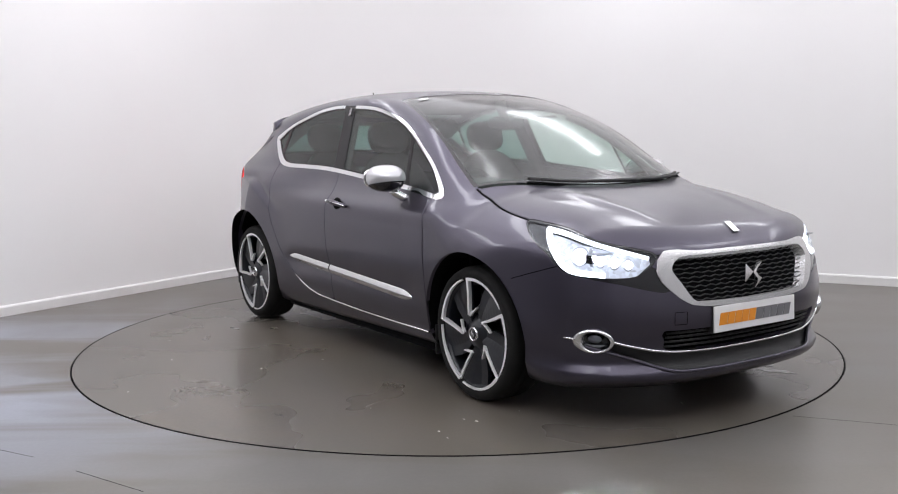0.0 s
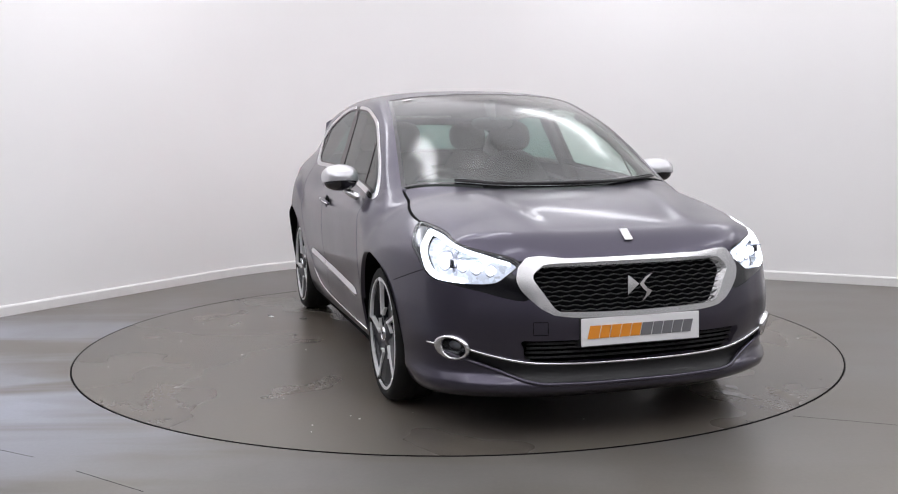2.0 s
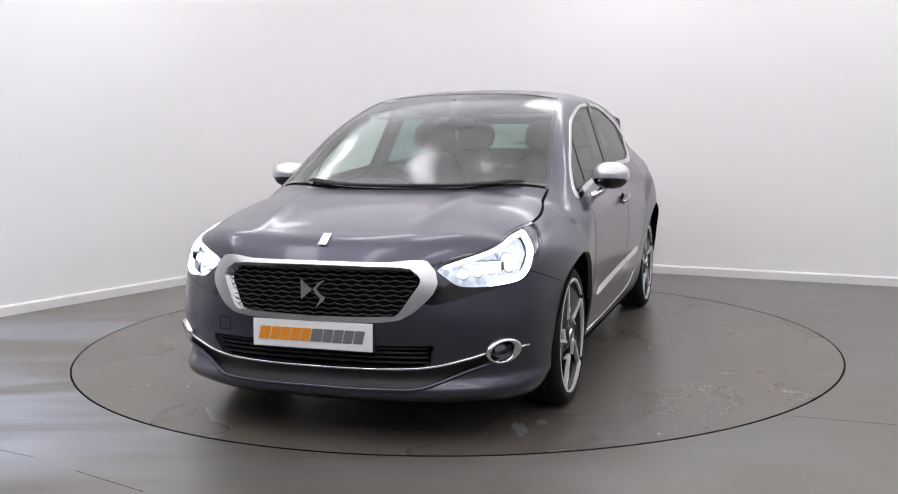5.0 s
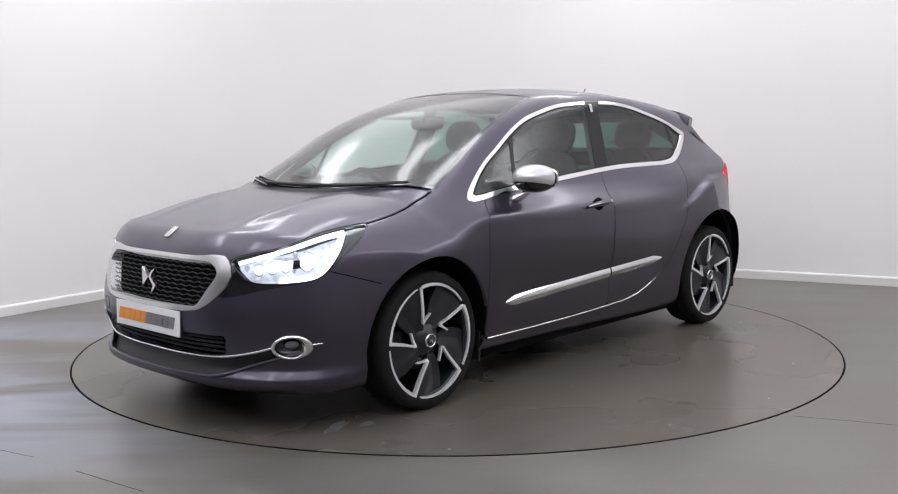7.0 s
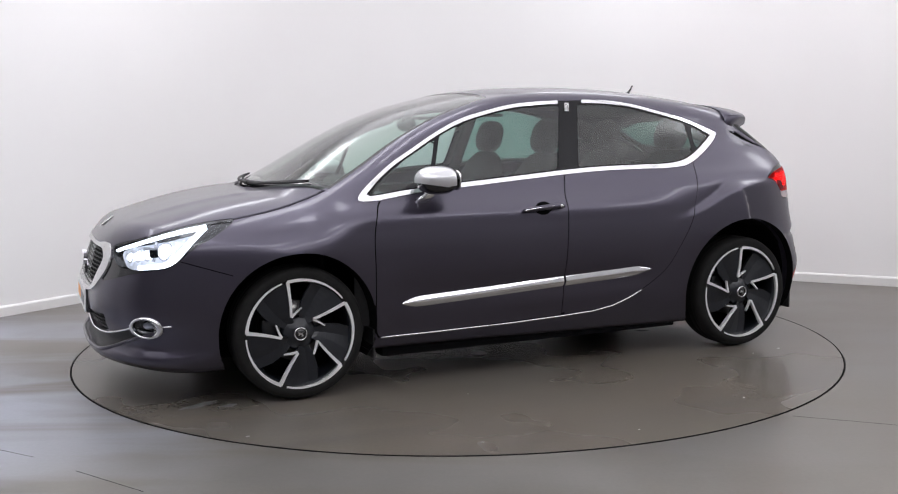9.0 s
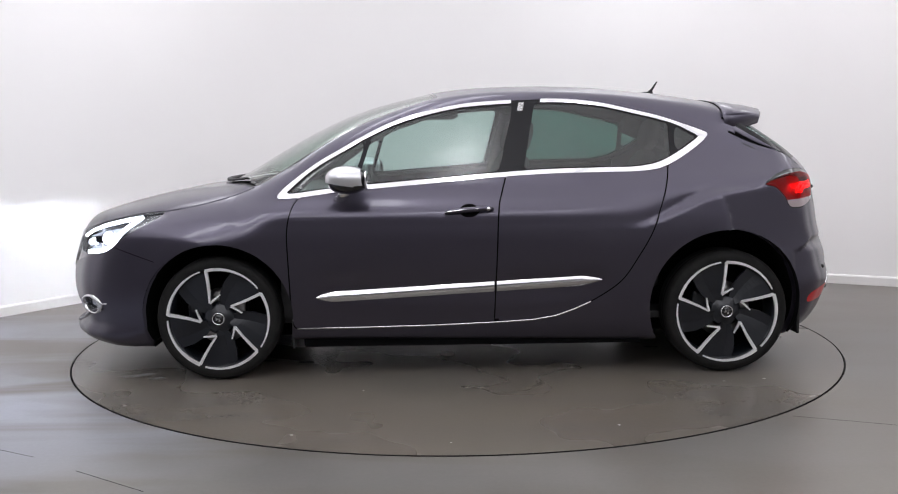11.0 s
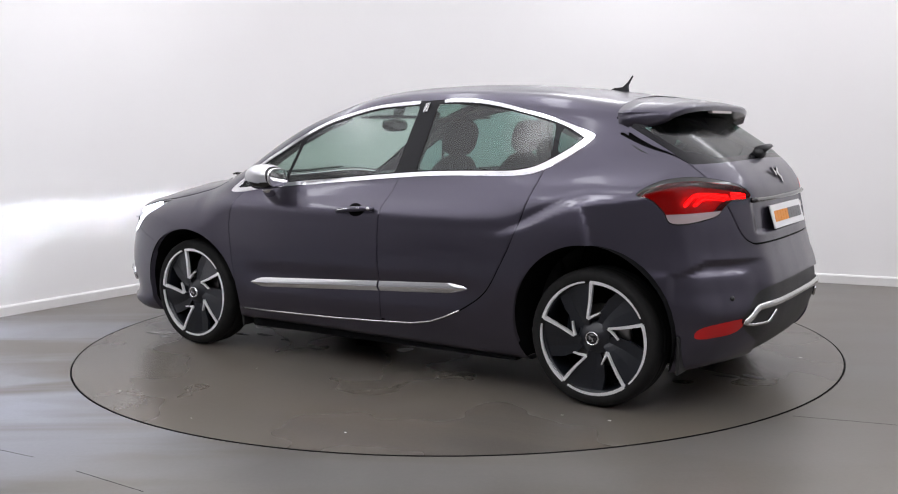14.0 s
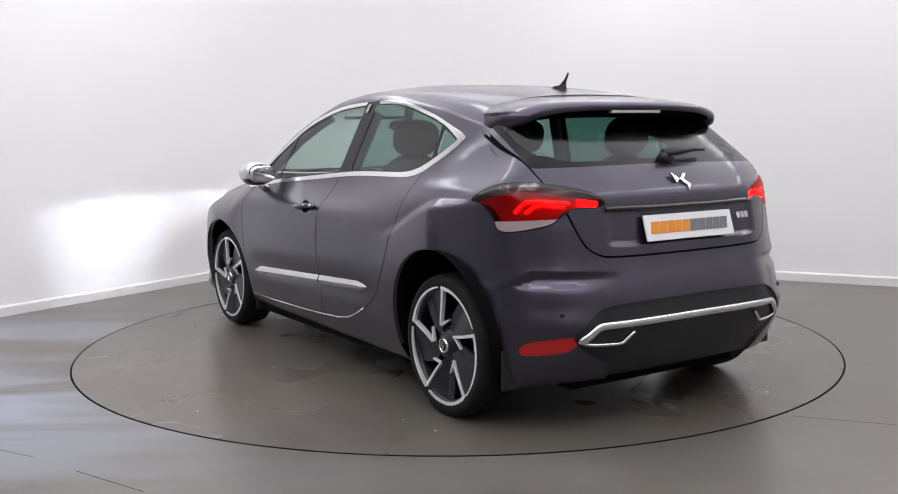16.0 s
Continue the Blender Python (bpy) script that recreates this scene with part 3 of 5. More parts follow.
skin = Skin()
window_ring = side_poly([(0.99, 0.948), (0.82, 1.086), (0.67, 1.175), (0.52, 1.258), (0.37, 1.323), (0.21, 1.366), (0.06, 1.396), (-0.09, 1.41), (-0.24, 1.417), (-0.39, 1.421),
                         (-0.54, 1.416), (-0.69, 1.396), (-0.83, 1.364), (-0.98, 1.327), (-1.12, 1.28), (-1.225, 1.24), (-1.235, 1.225), (-1.2, 1.188), (-1.12, 1.133), (-1.03, 1.083),
                         (-0.95, 1.055), (-0.84, 1.044), (-0.7, 1.042), (-0.41, 1.037), (-0.17, 1.024), (0.19, 0.996), (0.49, 0.973), (0.74, 0.95), (0.93, 0.928)], 4)
wheel_arch = lambda p: np.minimum(np.hypot(p[:, 0] - 1.306, p[:, 2] - 0.325) - 0.382, np.hypot(p[:, 0] + 1.292, p[:, 2] - 0.36) - 0.388)
skin.carve(lambda p: np.maximum(wheel_arch(p), 0.3 - p[:, 1]), "void")
skin.carve(window_ring, "trim")


def trim_width(p):
    low = 1 - step(p[:, 2] - 1.1 + 0.12 * p[:, 0], -0.03, 0.06)
    return 0.0145 + 0.007 * low + 0.009 * low * step(-p[:, 0], 0.8, 1.05)


quarter_bar = lambda p: p[:, 0] - 0.53 - (1.22 - p[:, 2]) * 0.32
pillar_front = lambda p: p[:, 0] + 0.135 + (p[:, 2] - 1.03) * 0.24
pillar_rear = lambda p: p[:, 0] + 0.262 + (p[:, 2] - 1.03) * 0.2
daylight = lambda p: window_ring(p) + trim_width(p)
skin.carve(daylight, "seal", ("trim",))
skin.carve(lambda p: np.maximum(np.maximum(pillar_front(p) - 0.012, -pillar_rear(p) + 0.0 - 0.03), 1.3 - p[:, 2]), "seal", ("trim",))
pane = lambda p: daylight(p) + 0.009
skin.carve(lambda p: np.maximum(pane(p), 0.012 - quarter_bar(p)), "quarter_glass", ("seal",))
skin.carve(lambda p: np.maximum(np.maximum(pane(p), quarter_bar(p) + 0.012), -pillar_front(p)), "front_glass", ("seal",))
skin.carve(lambda p: np.maximum(np.maximum(pane(p), pillar_rear(p)), -1.03 - p[:, 0]), "rear_glass", ("seal",))
skin.carve(lambda p: np.maximum(pane(p), p[:, 0] + 1.06), "small_glass", ("seal",))

# windscreen, cowl, bonnet
cowl = lambda p: 1.40 - 0.53 * p[:, 1] ** 2 - p[:, 0]
screen = lambda p: np.maximum(np.maximum(p[:, 1] - 0.545 - (p[:, 0] - 0.16) * 0.175, 0.205 - 0.12 * p[:, 1] ** 2 - p[:, 0]), np.maximum(p[:, 0] - 1.375 + 0.53 * p[:, 1] ** 2, 0.9 - p[:, 2]))
skin.carve(screen, "frit")
skin.carve(lambda p: screen(p) + 0.018, "windscreen", ("frit",))
skin.carve(lambda p: np.maximum(np.maximum(-cowl(p), cowl(p) - 0.03), np.maximum(p[:, 1] - 0.70, 0.93 - p[:, 2])), "cowl")
hood_edge = curve([0.9, 1.08, 1.13, 1.17, 1.26, 1.33, 1.6, 1.8, 1.92, 2.02, 2.1, 2.25], [1.02, 0.995, 0.98, 0.963, 0.932, 0.913, 0.862, 0.833, 0.785, 0.744, 0.735, 0.735])
bonnet = lambda p: np.maximum(hood_edge(p[:, 0]) - p[:, 2], cowl(p))
headlamp = nose_corner_poly([(1.61, 0.742), (1.3, 0.795), (1.1, 0.841), (0.93, 0.863), (0.82, 0.864), (0.86, 0.80), (0.97, 0.735), (1.03, 0.69), (1.12, 0.655), (1.3, 0.643), (1.48, 0.645), (1.55, 0.67)], 5)
skin.carve(headlamp, "headlamp")
skin.carve(lambda p: headlamp(p) + 0.006, "lamp_lens", ("headlamp",))
skin.carve(nose_corner_poly([(1.59, 0.735), (1.3, 0.788), (1.1, 0.833), (0.955, 0.85), (0.975, 0.79), (1.035, 0.708), (1.11, 0.66), (1.3, 0.648), (1.48, 0.652), (1.56, 0.68)], 5), "lamp_core", ("lamp_lens",))
grille_out = front_poly([(-0.2, 0.743), (0, 0.743), (0.3, 0.744), (0.45, 0.752), (0.5, 0.665), (0.455, 0.59), (0.365, 0.527), (0.2, 0.514), (0, 0.511), (-0.2, 0.511)], 2)
grille_in = front_poly([(-0.2, 0.728), (0, 0.728), (0.34, 0.726), (0.4, 0.715), (0.438, 0.677), (0.405, 0.62), (0.362, 0.553), (0.325, 0.54), (0, 0.531), (-0.2, 0.531)], 2)
skin.carve(grille_out, "grille_frame", ("panel", "headlamp"))
skin.carve(grille_in, "grille", ("grille_frame",))
skin.carve(nose_corner_poly([(1.18, 0.65), (1.4, 0.622), (1.68, 0.583), (1.66, 0.65), (1.55, 0.70), (1.45, 0.655), (1.3, 0.652)]), "lamp_skirt")
skin.carve(bonnet, "bonnet")
skin.seam(bonnet, 0.0035, ("panel", "bonnet"), "bonnet_gap", lambda p: np.abs(p[:, 0] - 1.7) - 0.62)
skin.carve(lambda p: np.linalg.norm((p - np.array(on_front(0.729, 0.386))) * (0.74, 0.74, 1.18), axis=1) - 0.058, "fog_hole")
skin.carve(front_poly([(-0.2, 0.425), (0, 0.425), (0.44, 0.425), (0.5, 0.425), (0.48, 0.38), (0.455, 0.335), (0.3, 0.325), (0, 0.318), (-0.2, 0.318)]), "lower_grille")
skin.carve(front_poly([(-0.2, 0.318), (0, 0.318), (0.3, 0.325), (0.47, 0.337), (0.66, 0.378), (0.7, 0.362), (0.64, 0.325), (0.45, 0.258), (0.2, 0.25), (0, 0.25), (-0.2, 0.25)]), "lower_intake")
skin.seam(lambda p: p[:, 2] - 0.62 - (p[:, 0] - 1.62) * 0.32, 0.0025, ("panel",), "gap", lambda p: np.maximum(np.abs(p[:, 0] - 1.74) - 0.13, 0.5 - p[:, 1]))

# doors
front_door = side_poly([(0.915, 0.265), (0.93, 0.33), (0.935, 0.5), (0.938, 0.62), (0.94, 0.761), (0.92, 0.867), (0.885, 0.93), (0.78, 1.02), (0.3, 1.1), (-0.18, 1.1), (-0.172, 1.02), (-0.15, 0.943),
                        (-0.13, 0.856), (-0.12, 0.624), (-0.108, 0.344), (-0.105, 0.30), (-0.09, 0.285), (0.3, 0.272), (0.85, 0.262)], 5)
rear_door = side_poly([(-0.105, 0.30), (-0.108, 0.344), (-0.12, 0.624), (-0.13, 0.856), (-0.15, 0.943), (-0.172, 1.02), (-0.18, 1.1), (-0.6, 1.15), (-0.99, 1.13), (-1.01, 1.065), (-0.97, 0.915), (-0.91, 0.746),
                       (-0.84, 0.617), (-0.76, 0.496), (-0.65, 0.413), (-0.5, 0.337), (-0.36, 0.302), (-0.2, 0.288), (-0.12, 0.285)], 5)
skin.carve(front_door, "front_door")
skin.carve(rear_door, "rear_door")
skin.seam(front_door, 0.0038, ("panel", "front_door", "rear_door"), "door_gap")
skin.seam(rear_door, 0.0038, ("panel", "rear_door"), "door_gap")

# tail
tail_lamp = tail_corner_poly([(0.655, 0.972), (0.76, 1.022), (0.88, 1.045), (1.05, 1.047), (1.25, 1.025), (1.37, 1.0), (1.445, 0.962), (1.41, 0.94), (1.27, 0.935), (1.2, 0.905), (1.12, 0.868), (0.86, 0.842), (0.80, 0.9), (0.73, 0.95)], 5)
skin.carve(tail_lamp, "tail_edge")
skin.carve(lambda p: tail_lamp(p) + 0.006 + 0.014 * step(p[:, 2], 0.97, 1.03), "tail_lens", ("tail_edge",))
skin.carve(lambda p: p[:, 2] - 0.893 - 0.03 * (-p[:, 0] - p[:, 1] - 1.0), "reverse_lens", ("tail_lens",))
rear_glass_outline = rear_poly([(-0.2, 1.112), (0, 1.112), (0.45, 1.105), (0.66, 1.10), (0.78, 1.1), (0.8, 1.2), (0.78, 1.3), (0.66, 1.318), (0.2, 1.335), (-0.2, 1.335)])
rear_pane = lambda p: np.maximum(rear_glass_outline(p), p[:, 0] + 1.39 + (1.27 - p[:, 2]) * 1.76)
skin.carve(rear_pane, "rear_frit")
skin.carve(lambda p: rear_pane(p) + 0.022 + 0.03 * step(p[:, 1], 0.5, 0.6), "rear_pane", ("rear_frit",))
tailgate = rear_poly([(-0.2, 0.738), (0, 0.738), (0.4, 0.74), (0.49, 0.752), (0.548, 0.80), (0.60, 0.93), (0.655, 1.05), (0.672, 1.12), (0.668, 1.22), (0.655, 1.3), (0.62, 1.36), (0.2, 1.37), (-0.2, 1.37)])
skin.carve(tailgate, "tailgate")
skin.seam(tailgate, 0.0045, ("panel", "tailgate"), "tail_gap", lambda p: p[:, 2] - 1.24)
diffuser = rear_poly([(-0.2, 0.562), (0, 0.562), (0.3, 0.558), (0.5, 0.54), (0.6, 0.46), (0.625, 0.42), (0.57, 0.36), (0.47, 0.30), (0.4, 0.2), (0.2, 0.12), (-0.2, 0.12)])
skin.carve(diffuser, "diffuser")
skin.carve(tail_corner_poly([(0.97, 0.352), (1.0, 0.395), (1.12, 0.415), (1.31, 0.425), (1.26, 0.372), (1.1, 0.352)]), "red_reflector")
skin.carve(lambda p: np.maximum(p[:, 0] + 1.62, p[:, 2] - 0.735), "rear_bumper")
skin.carve(lambda p: np.maximum(np.maximum(1.62 - p[:, 0], p[:, 2] - 0.75), -p[:, 2] + 0.62 + (p[:, 0] - 1.62) * 0.32 - 9), "front_bumper")
skin.carve(lambda p: np.maximum(np.maximum(1.16 + 0.1 * p[:, 0] - p[:, 2], p[:, 1] - 0.60), np.maximum(p[:, 0] - 0.3, -1.6 - p[:, 0])), "roof")
skin.carve(lambda p: np.maximum(0.85 - p[:, 0], -9 - p[:, 2]), "front_wing")
skin.carve(lambda p: p[:, 2] - 0.3 + 0.0 * p[:, 0] + step(-p[:, 0], 0.86, 0.87) * 1.0 + step(p[:, 0], 0.91, 0.92), "sill")
skin.carve(lambda p: np.maximum(p[:, 2] - 0.255, np.abs(p[:, 0]) - 0.95), "sill", ("panel", "front_wing"))
skin.finish()
# ---- the car ----
car = tagged(new("car"), "plum-grey metallic hatchback with chrome trim, lit headlamps, on a turntable", "car")
SIDES = (("L", 1), ("R", -1))

# panels that span the car
part("roof_panel", skin.mesh("roof_panel", ("roof",)), PAINT, car)
part("bonnet", skin.mesh("bonnet", ("bonnet",), depth=0.012), PAINT, car)
front = part("front_bumper", skin.mesh("front_bumper", ("front_bumper",), depth=0.03), PAINT, car)
rear = part("rear_bumper", skin.mesh("rear_bumper", ("rear_bumper",), depth=0.03), PAINT, car)
gate = part("tailgate", skin.mesh("tailgate", ("tailgate",), depth=0.012), PAINT, car)
part("windscreen", skin.mesh("windscreen", ("windscreen",), sink=0.002), SCREEN, car, "raked green-tinted windscreen").visible_shadow = False
part("windscreen_seal", skin.mesh("windscreen_seal", ("frit",), sink=0.001), GLOSS_BLACK, car, "black glass border")
part("cowl", skin.mesh("cowl", ("cowl",), sink=0.012), BLACK, car, "black plastic scuttle panel")
part("rear_window", skin.mesh("rear_window", ("rear_pane",), sink=0.002), REAR_GLASS, gate, "dark tinted rear window").visible_shadow = False
part("window_border", skin.mesh("window_border", ("rear_frit",), sink=0.002), PILLAR, gate, "black glass border")
part("bonnet_joint", skin.mesh("bonnet_joint", ("bonnet_gap",), sink=0.007), GAP, car, "dark shut line round the bonnet")
part("tailgate_joint", skin.mesh("tailgate_joint", ("tail_gap",), sink=0.007), GAP, car, "dark shut line round the tailgate")
part("diffuser", skin.mesh("diffuser", ("diffuser",), sink=0.012), BLACK, rear, "black plastic rear apron")
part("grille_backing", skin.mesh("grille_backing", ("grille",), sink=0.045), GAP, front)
part("grille_frame", skin.mesh("grille_frame", ("grille_frame",), sink=-0.006, depth=0.05), SATIN, front, "satin chrome grille surround")
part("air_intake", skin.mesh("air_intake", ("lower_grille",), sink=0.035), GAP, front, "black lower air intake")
part("lower_blade", skin.mesh("lower_blade", ("lower_intake",), sink=0.02), BLACK, front, "black lower bumper insert")
part("headliner", skin.mesh("headliner", ("roof",), sink=0.035), HEADLINER, car, "grey fabric headliner")

for s, y in SIDES:
    part("front_wing", skin.mesh("front_wing", ("front_wing",), s, depth=0.02), PAINT, car)
    part("rear_quarter", skin.mesh("rear_quarter", ("panel",), s, depth=0.02), PAINT, car)
    part("door_joint", skin.mesh("door_joint", ("door_gap",), s, sink=0.007), GAP, car, "dark shut line round the doors")
    part("wing_joint", skin.mesh("wing_joint", ("gap",), s, sink=0.007), GAP, car, "dark joint between bumper and wing")
    part("sill", skin.mesh("sill", ("sill",), s), PAINT, car)
    door = part("front_door", skin.mesh("front_door", ("front_door",), s, depth=0.012), PAINT, car)
    back = part("rear_door", skin.mesh("rear_door", ("rear_door",), s, depth=0.012), PAINT, car)
    part("window_trim", skin.mesh("window_trim", ("trim",), s, sink=-0.004, depth=0.012), CHROME, car, "polished chrome window surround")
    part("window_seal", skin.mesh("window_seal", ("seal",), s, sink=0.003), PILLAR, car, "gloss black pillar and seals")
    for label, mat, owner in (("quarter_glass", DOOR_GLASS, door), ("front_glass", DOOR_GLASS, door), ("rear_glass", PRIVACY_GLASS, back), ("small_glass", PRIVACY_GLASS, back)):
        part("window", skin.mesh("window", (label,), s, sink=0.006), mat, owner, "tinted side window").visible_shadow = False
    part("lamp_skirt", skin.mesh("lamp_skirt", ("lamp_skirt",), s, sink=0.004), GLOSS_BLACK, front, "gloss black insert below the headlamp")
    part("reflector", skin.mesh("reflector", ("red_reflector",), s, sink=-0.002, depth=0.015), RED, rear, "red bumper reflector")

    # pillar badge
    q = [on_side(x, z, 0.003, y) for x, z in ((-0.255, 1.405), (-0.283, 1.405), (-0.272, 1.36), (-0.244, 1.36))]
    bm = bmesh.new()
    bm.faces.new([bm.verts.new(p) for p in q])
    bmesh.ops.solidify(bm, geom=bm.faces[:], thickness=0.003)
    part("pillar_badge", bm, SATIN, car, "silver pillar badge")

    # door moulding, a long lens-shaped chrome blade in two pieces
    for x0, x1, owner in ((0.80, -0.105, door), (-0.117, -0.655, back)):
        bm = bmesh.new()
        rows = []
        for i in range(25):
            x = x0 + (x1 - x0) * i / 24
            mid = 0.4245 + (0.8 - x) * 0.0515
            half = 0.026 * min(1.0, ((0.803 - x) / 0.09) ** 0.6, max(0.0, (x + 0.657) / 0.10) ** 0.7) + 0.0006
            row = []
            for k in range(7):
                c = -1 + k / 3
                row.append(bm.verts.new(on_side(x, mid + c * half, 0.003 + 0.013 * (1 - abs(c) ** 1.6) * min(1, half / 0.02), y)))
            rows.append(row)
        for a, b in zip(rows, rows[1:]):
            for k in range(6):
                bm.faces.new((a[k], a[k + 1], b[k + 1], b[k]))
        part("side_moulding", bm, CHROME, owner, "chrome side moulding", True)

    # bright sill line up to the rear door's edge
    pts = [on_side(x, z, 0.002, y) for x, z in ((0.905, 0.262), (0.6, 0.264), (0.2, 0.27), (-0.1, 0.281), (-0.3, 0.292), (-0.42, 0.312), (-0.52, 0.348), (-0.6, 0.385))]
    part("sill_strip", tube(pts, 0.005, 6), SATIN, car, "thin bright sill strip", True)

    # door handles
    # shade of the hollow behind the handle, put on as a near-black disc
    part("handle_shade", ball(on_side(0.02, 0.853, -0.002, y), (0.052, 0.011, 0.043), 24), GAP, door, "near-black disc standing for the shaded handle recess", True)
    bar = [on_side(x, 0.8475 + (0.14 - x) * 0.06, 0.010 + 0.018 * math.sin(math.pi * k / 10) ** 0.5, y) for k, x in ((k, 0.14 - 0.024 * k) for k in range(11))]
    grip = part("door_handle", tube(bar, lambda t: 0.006 + 0.007 * math.sin(math.pi * min(1, t + 0.08)) ** 0.6 + 0.004 * t, 10), PAINT, door, "body-coloured door handle", True)
    part("handle_strip", tube([p + Vector((0, y * 0.010, 0.003)) for p in bar[:8]], 0.004, 6), CHROME, grip, "chrome strip", True)
    part("lock_cover", ball(bar[9] + Vector((0, y * 0.008, 0)), (0.012, 0.008, 0.010), 12), SATIN, grip, "", True)

    # door mirror
    mirror = part("door_mirror", ball((0.625, y * 0.925, 1.02), (0.1, 0.092, 0.066), 32, 2.4), GLOSS_BLACK, car, "black lower mirror housing", True)
    bm = ball((0.628, y * 0.925, 1.025), (0.108, 0.096, 0.068), 32, 2.3)
    bmesh.ops.bisect_plane(bm, geom=bm.verts[:] + bm.edges[:] + bm.faces[:], plane_co=(0.65, 0, 1.0), plane_no=(0.16, 0, -1), clear_outer=True)
    bmesh.ops.bisect_plane(bm, geom=bm.verts[:] + bm.edges[:] + bm.faces[:], plane_co=(0.55, 0, 1.0), plane_no=(-1, 0, 0.1), clear_outer=True)
    part("mirror_cap", bm, SILVER_PAINT, mirror, "silver mirror cap", True)
    glass = ball((0.533, y * 0.925, 1.022), (0.008, 0.076, 0.05), 24, 3)
    part("mirror_glass", glass, material("mirror_glass", (0.9, 0.9, 0.9), 0.02, 1.0) if "mirror_glass" not in bpy.data.materials else bpy.data.materials["mirror_glass"], mirror, "", True)
    foot = [(0.68, y * 0.815, 0.915), (0.665, y * 0.845, 0.925), (0.65, y * 0.88, 0.945), (0.64, y * 0.905, 0.97)]
    part("mirror_foot", tube(foot, lambda t: 0.036 - 0.008 * t, 12, flat=0.62), SATIN, mirror, "satin silver mirror foot", True)

    # fog lamp with chrome ring
    c = on_front(0.729, 0.386, 0.0)
    n = Vector(body_normal(np.array([tuple(c)]))[0])
    c, n = Vector((c.x, c.y * y, c.z)), Vector((n.x, n.y * y, n.z))
    turn = n.to_track_quat("Y", "Z").to_matrix().to_4x4()
    place = Matrix.Translation(c) @ turn @ Matrix.Diagonal((1.32, 1, 0.84, 1))
    for name, prof, mat, text in (("fog_lamp", [(0.0005, -0.03), (0.03, -0.03), (0.05, -0.012), (0.056, 0.0)], GLOSS_BLACK, "round dark fog lamp"),
                                  ("fog_ring", [(0.05, -0.02), (0.051, 0.008), (0.056, 0.014), (0.062, 0.011), (0.065, 0.0), (0.064, -0.01)], CHROME, "chrome fog lamp ring"),
                                  ("fog_lens", [(0.0005, -0.002), (0.03, -0.006), (0.05, -0.014)], LENS, "")):
        bm = lathe(prof, 36)
        bmesh.ops.transform(bm, matrix=place, verts=bm.verts)
        part(name, bm, mat, front, text, True)
    bm = lathe([(0.0005, -0.012), (0.014, -0.013), (0.022, -0.02)], 20)
    bmesh.ops.transform(bm, matrix=place, verts=bm.verts)
    part("fog_bulb", bm, REFLECTOR, front, "", True)
    bm = bmesh.new()
    rows = []
    for k in range(15):
        a = math.radians(-78 + 156 * k / 14)
        wide = 0.024 * math.cos(math.radians(-90 + 180 * k / 14)) + 0.001
        rows.append([bm.verts.new((-y * (r * math.cos(a) + o), h, r * math.sin(a))) for r, o, h in ((0.049, 0, -0.012), (0.05, -wide * 0.7, 0.006), (0.057, 0, 0.0155), (0.064, 0.002, 0.006))])
    for f, g in zip(rows, rows[1:]):
        for k in range(3):
            bm.faces.new((f[k], f[k + 1], g[k + 1], g[k]))
    bmesh.ops.transform(bm, matrix=place, verts=bm.verts)
    part("fog_crescent", bm, SATIN, front, "broad satin side of the fog lamp ring", True)
    tick = [on_front(0.729 + k, 0.389 + k * 0.1, 0.006) for k in (0.05, 0.06, 0.074)]
    part("fog_tick", tube([(p.x, p.y * y, p.z) for p in tick], 0.004, 6), CHROME, front, "", True)

    # front wheel-arch mud flap edge and rear mud flaps
    part("mud_flap", box(-1.70, -1.685, y * 0.66, y * 0.83, 0.19, 0.36, 0.006), BLACK, car, "black rubber mud flap")
    part("mud_flap", box(0.925, 0.937, y * 0.68, y * 0.83, 0.15, 0.30, 0.005), BLACK, car, "black rubber mud flap")

    # wheel houses
    for cx, cz, r in ((1.306, 0.325, 0.384), (-1.292, 0.36, 0.39)):
        bm = bmesh.new()
        rows = []
        for k in range(29):
            a = math.radians(-25 + 230 * k / 28)
            rows.append([bm.verts.new((cx + r * math.cos(a), y * w, cz + r * math.sin(a))) for w in (float(half_width(cx + r * math.cos(a), cz + r * math.sin(a))) - 0.012, 0.78, 0.5)])
        for a, b in zip(rows, rows[1:]):
            for k in range(2):
                bm.faces.new((a[k], a[k + 1], b[k + 1], b[k]))
        bm.faces.new([q[2] for q in rows])
        part("wheel_house", bm, LINER, car, "black wheel arch liner")


# ---- headlamps ----
def nose_corner(s, z, lift, y):
    p = cast(np.array([[s, 0.0, z]]), np.array([[1.0, 1.0, 0.0]]) / math.sqrt(2))
    q = (p + lift * body_normal(p))[0]
    return Vector((q[0], q[1] * y, q[2]))


def tail_corner(s, z, lift, y):
    p = cast(np.array([[-s, 0.0, z]]), np.array([[-1.0, 1.0, 0.0]]) / math.sqrt(2))
    q = (p + lift * body_normal(p))[0]
    return Vector((q[0], q[1] * y, q[2]))


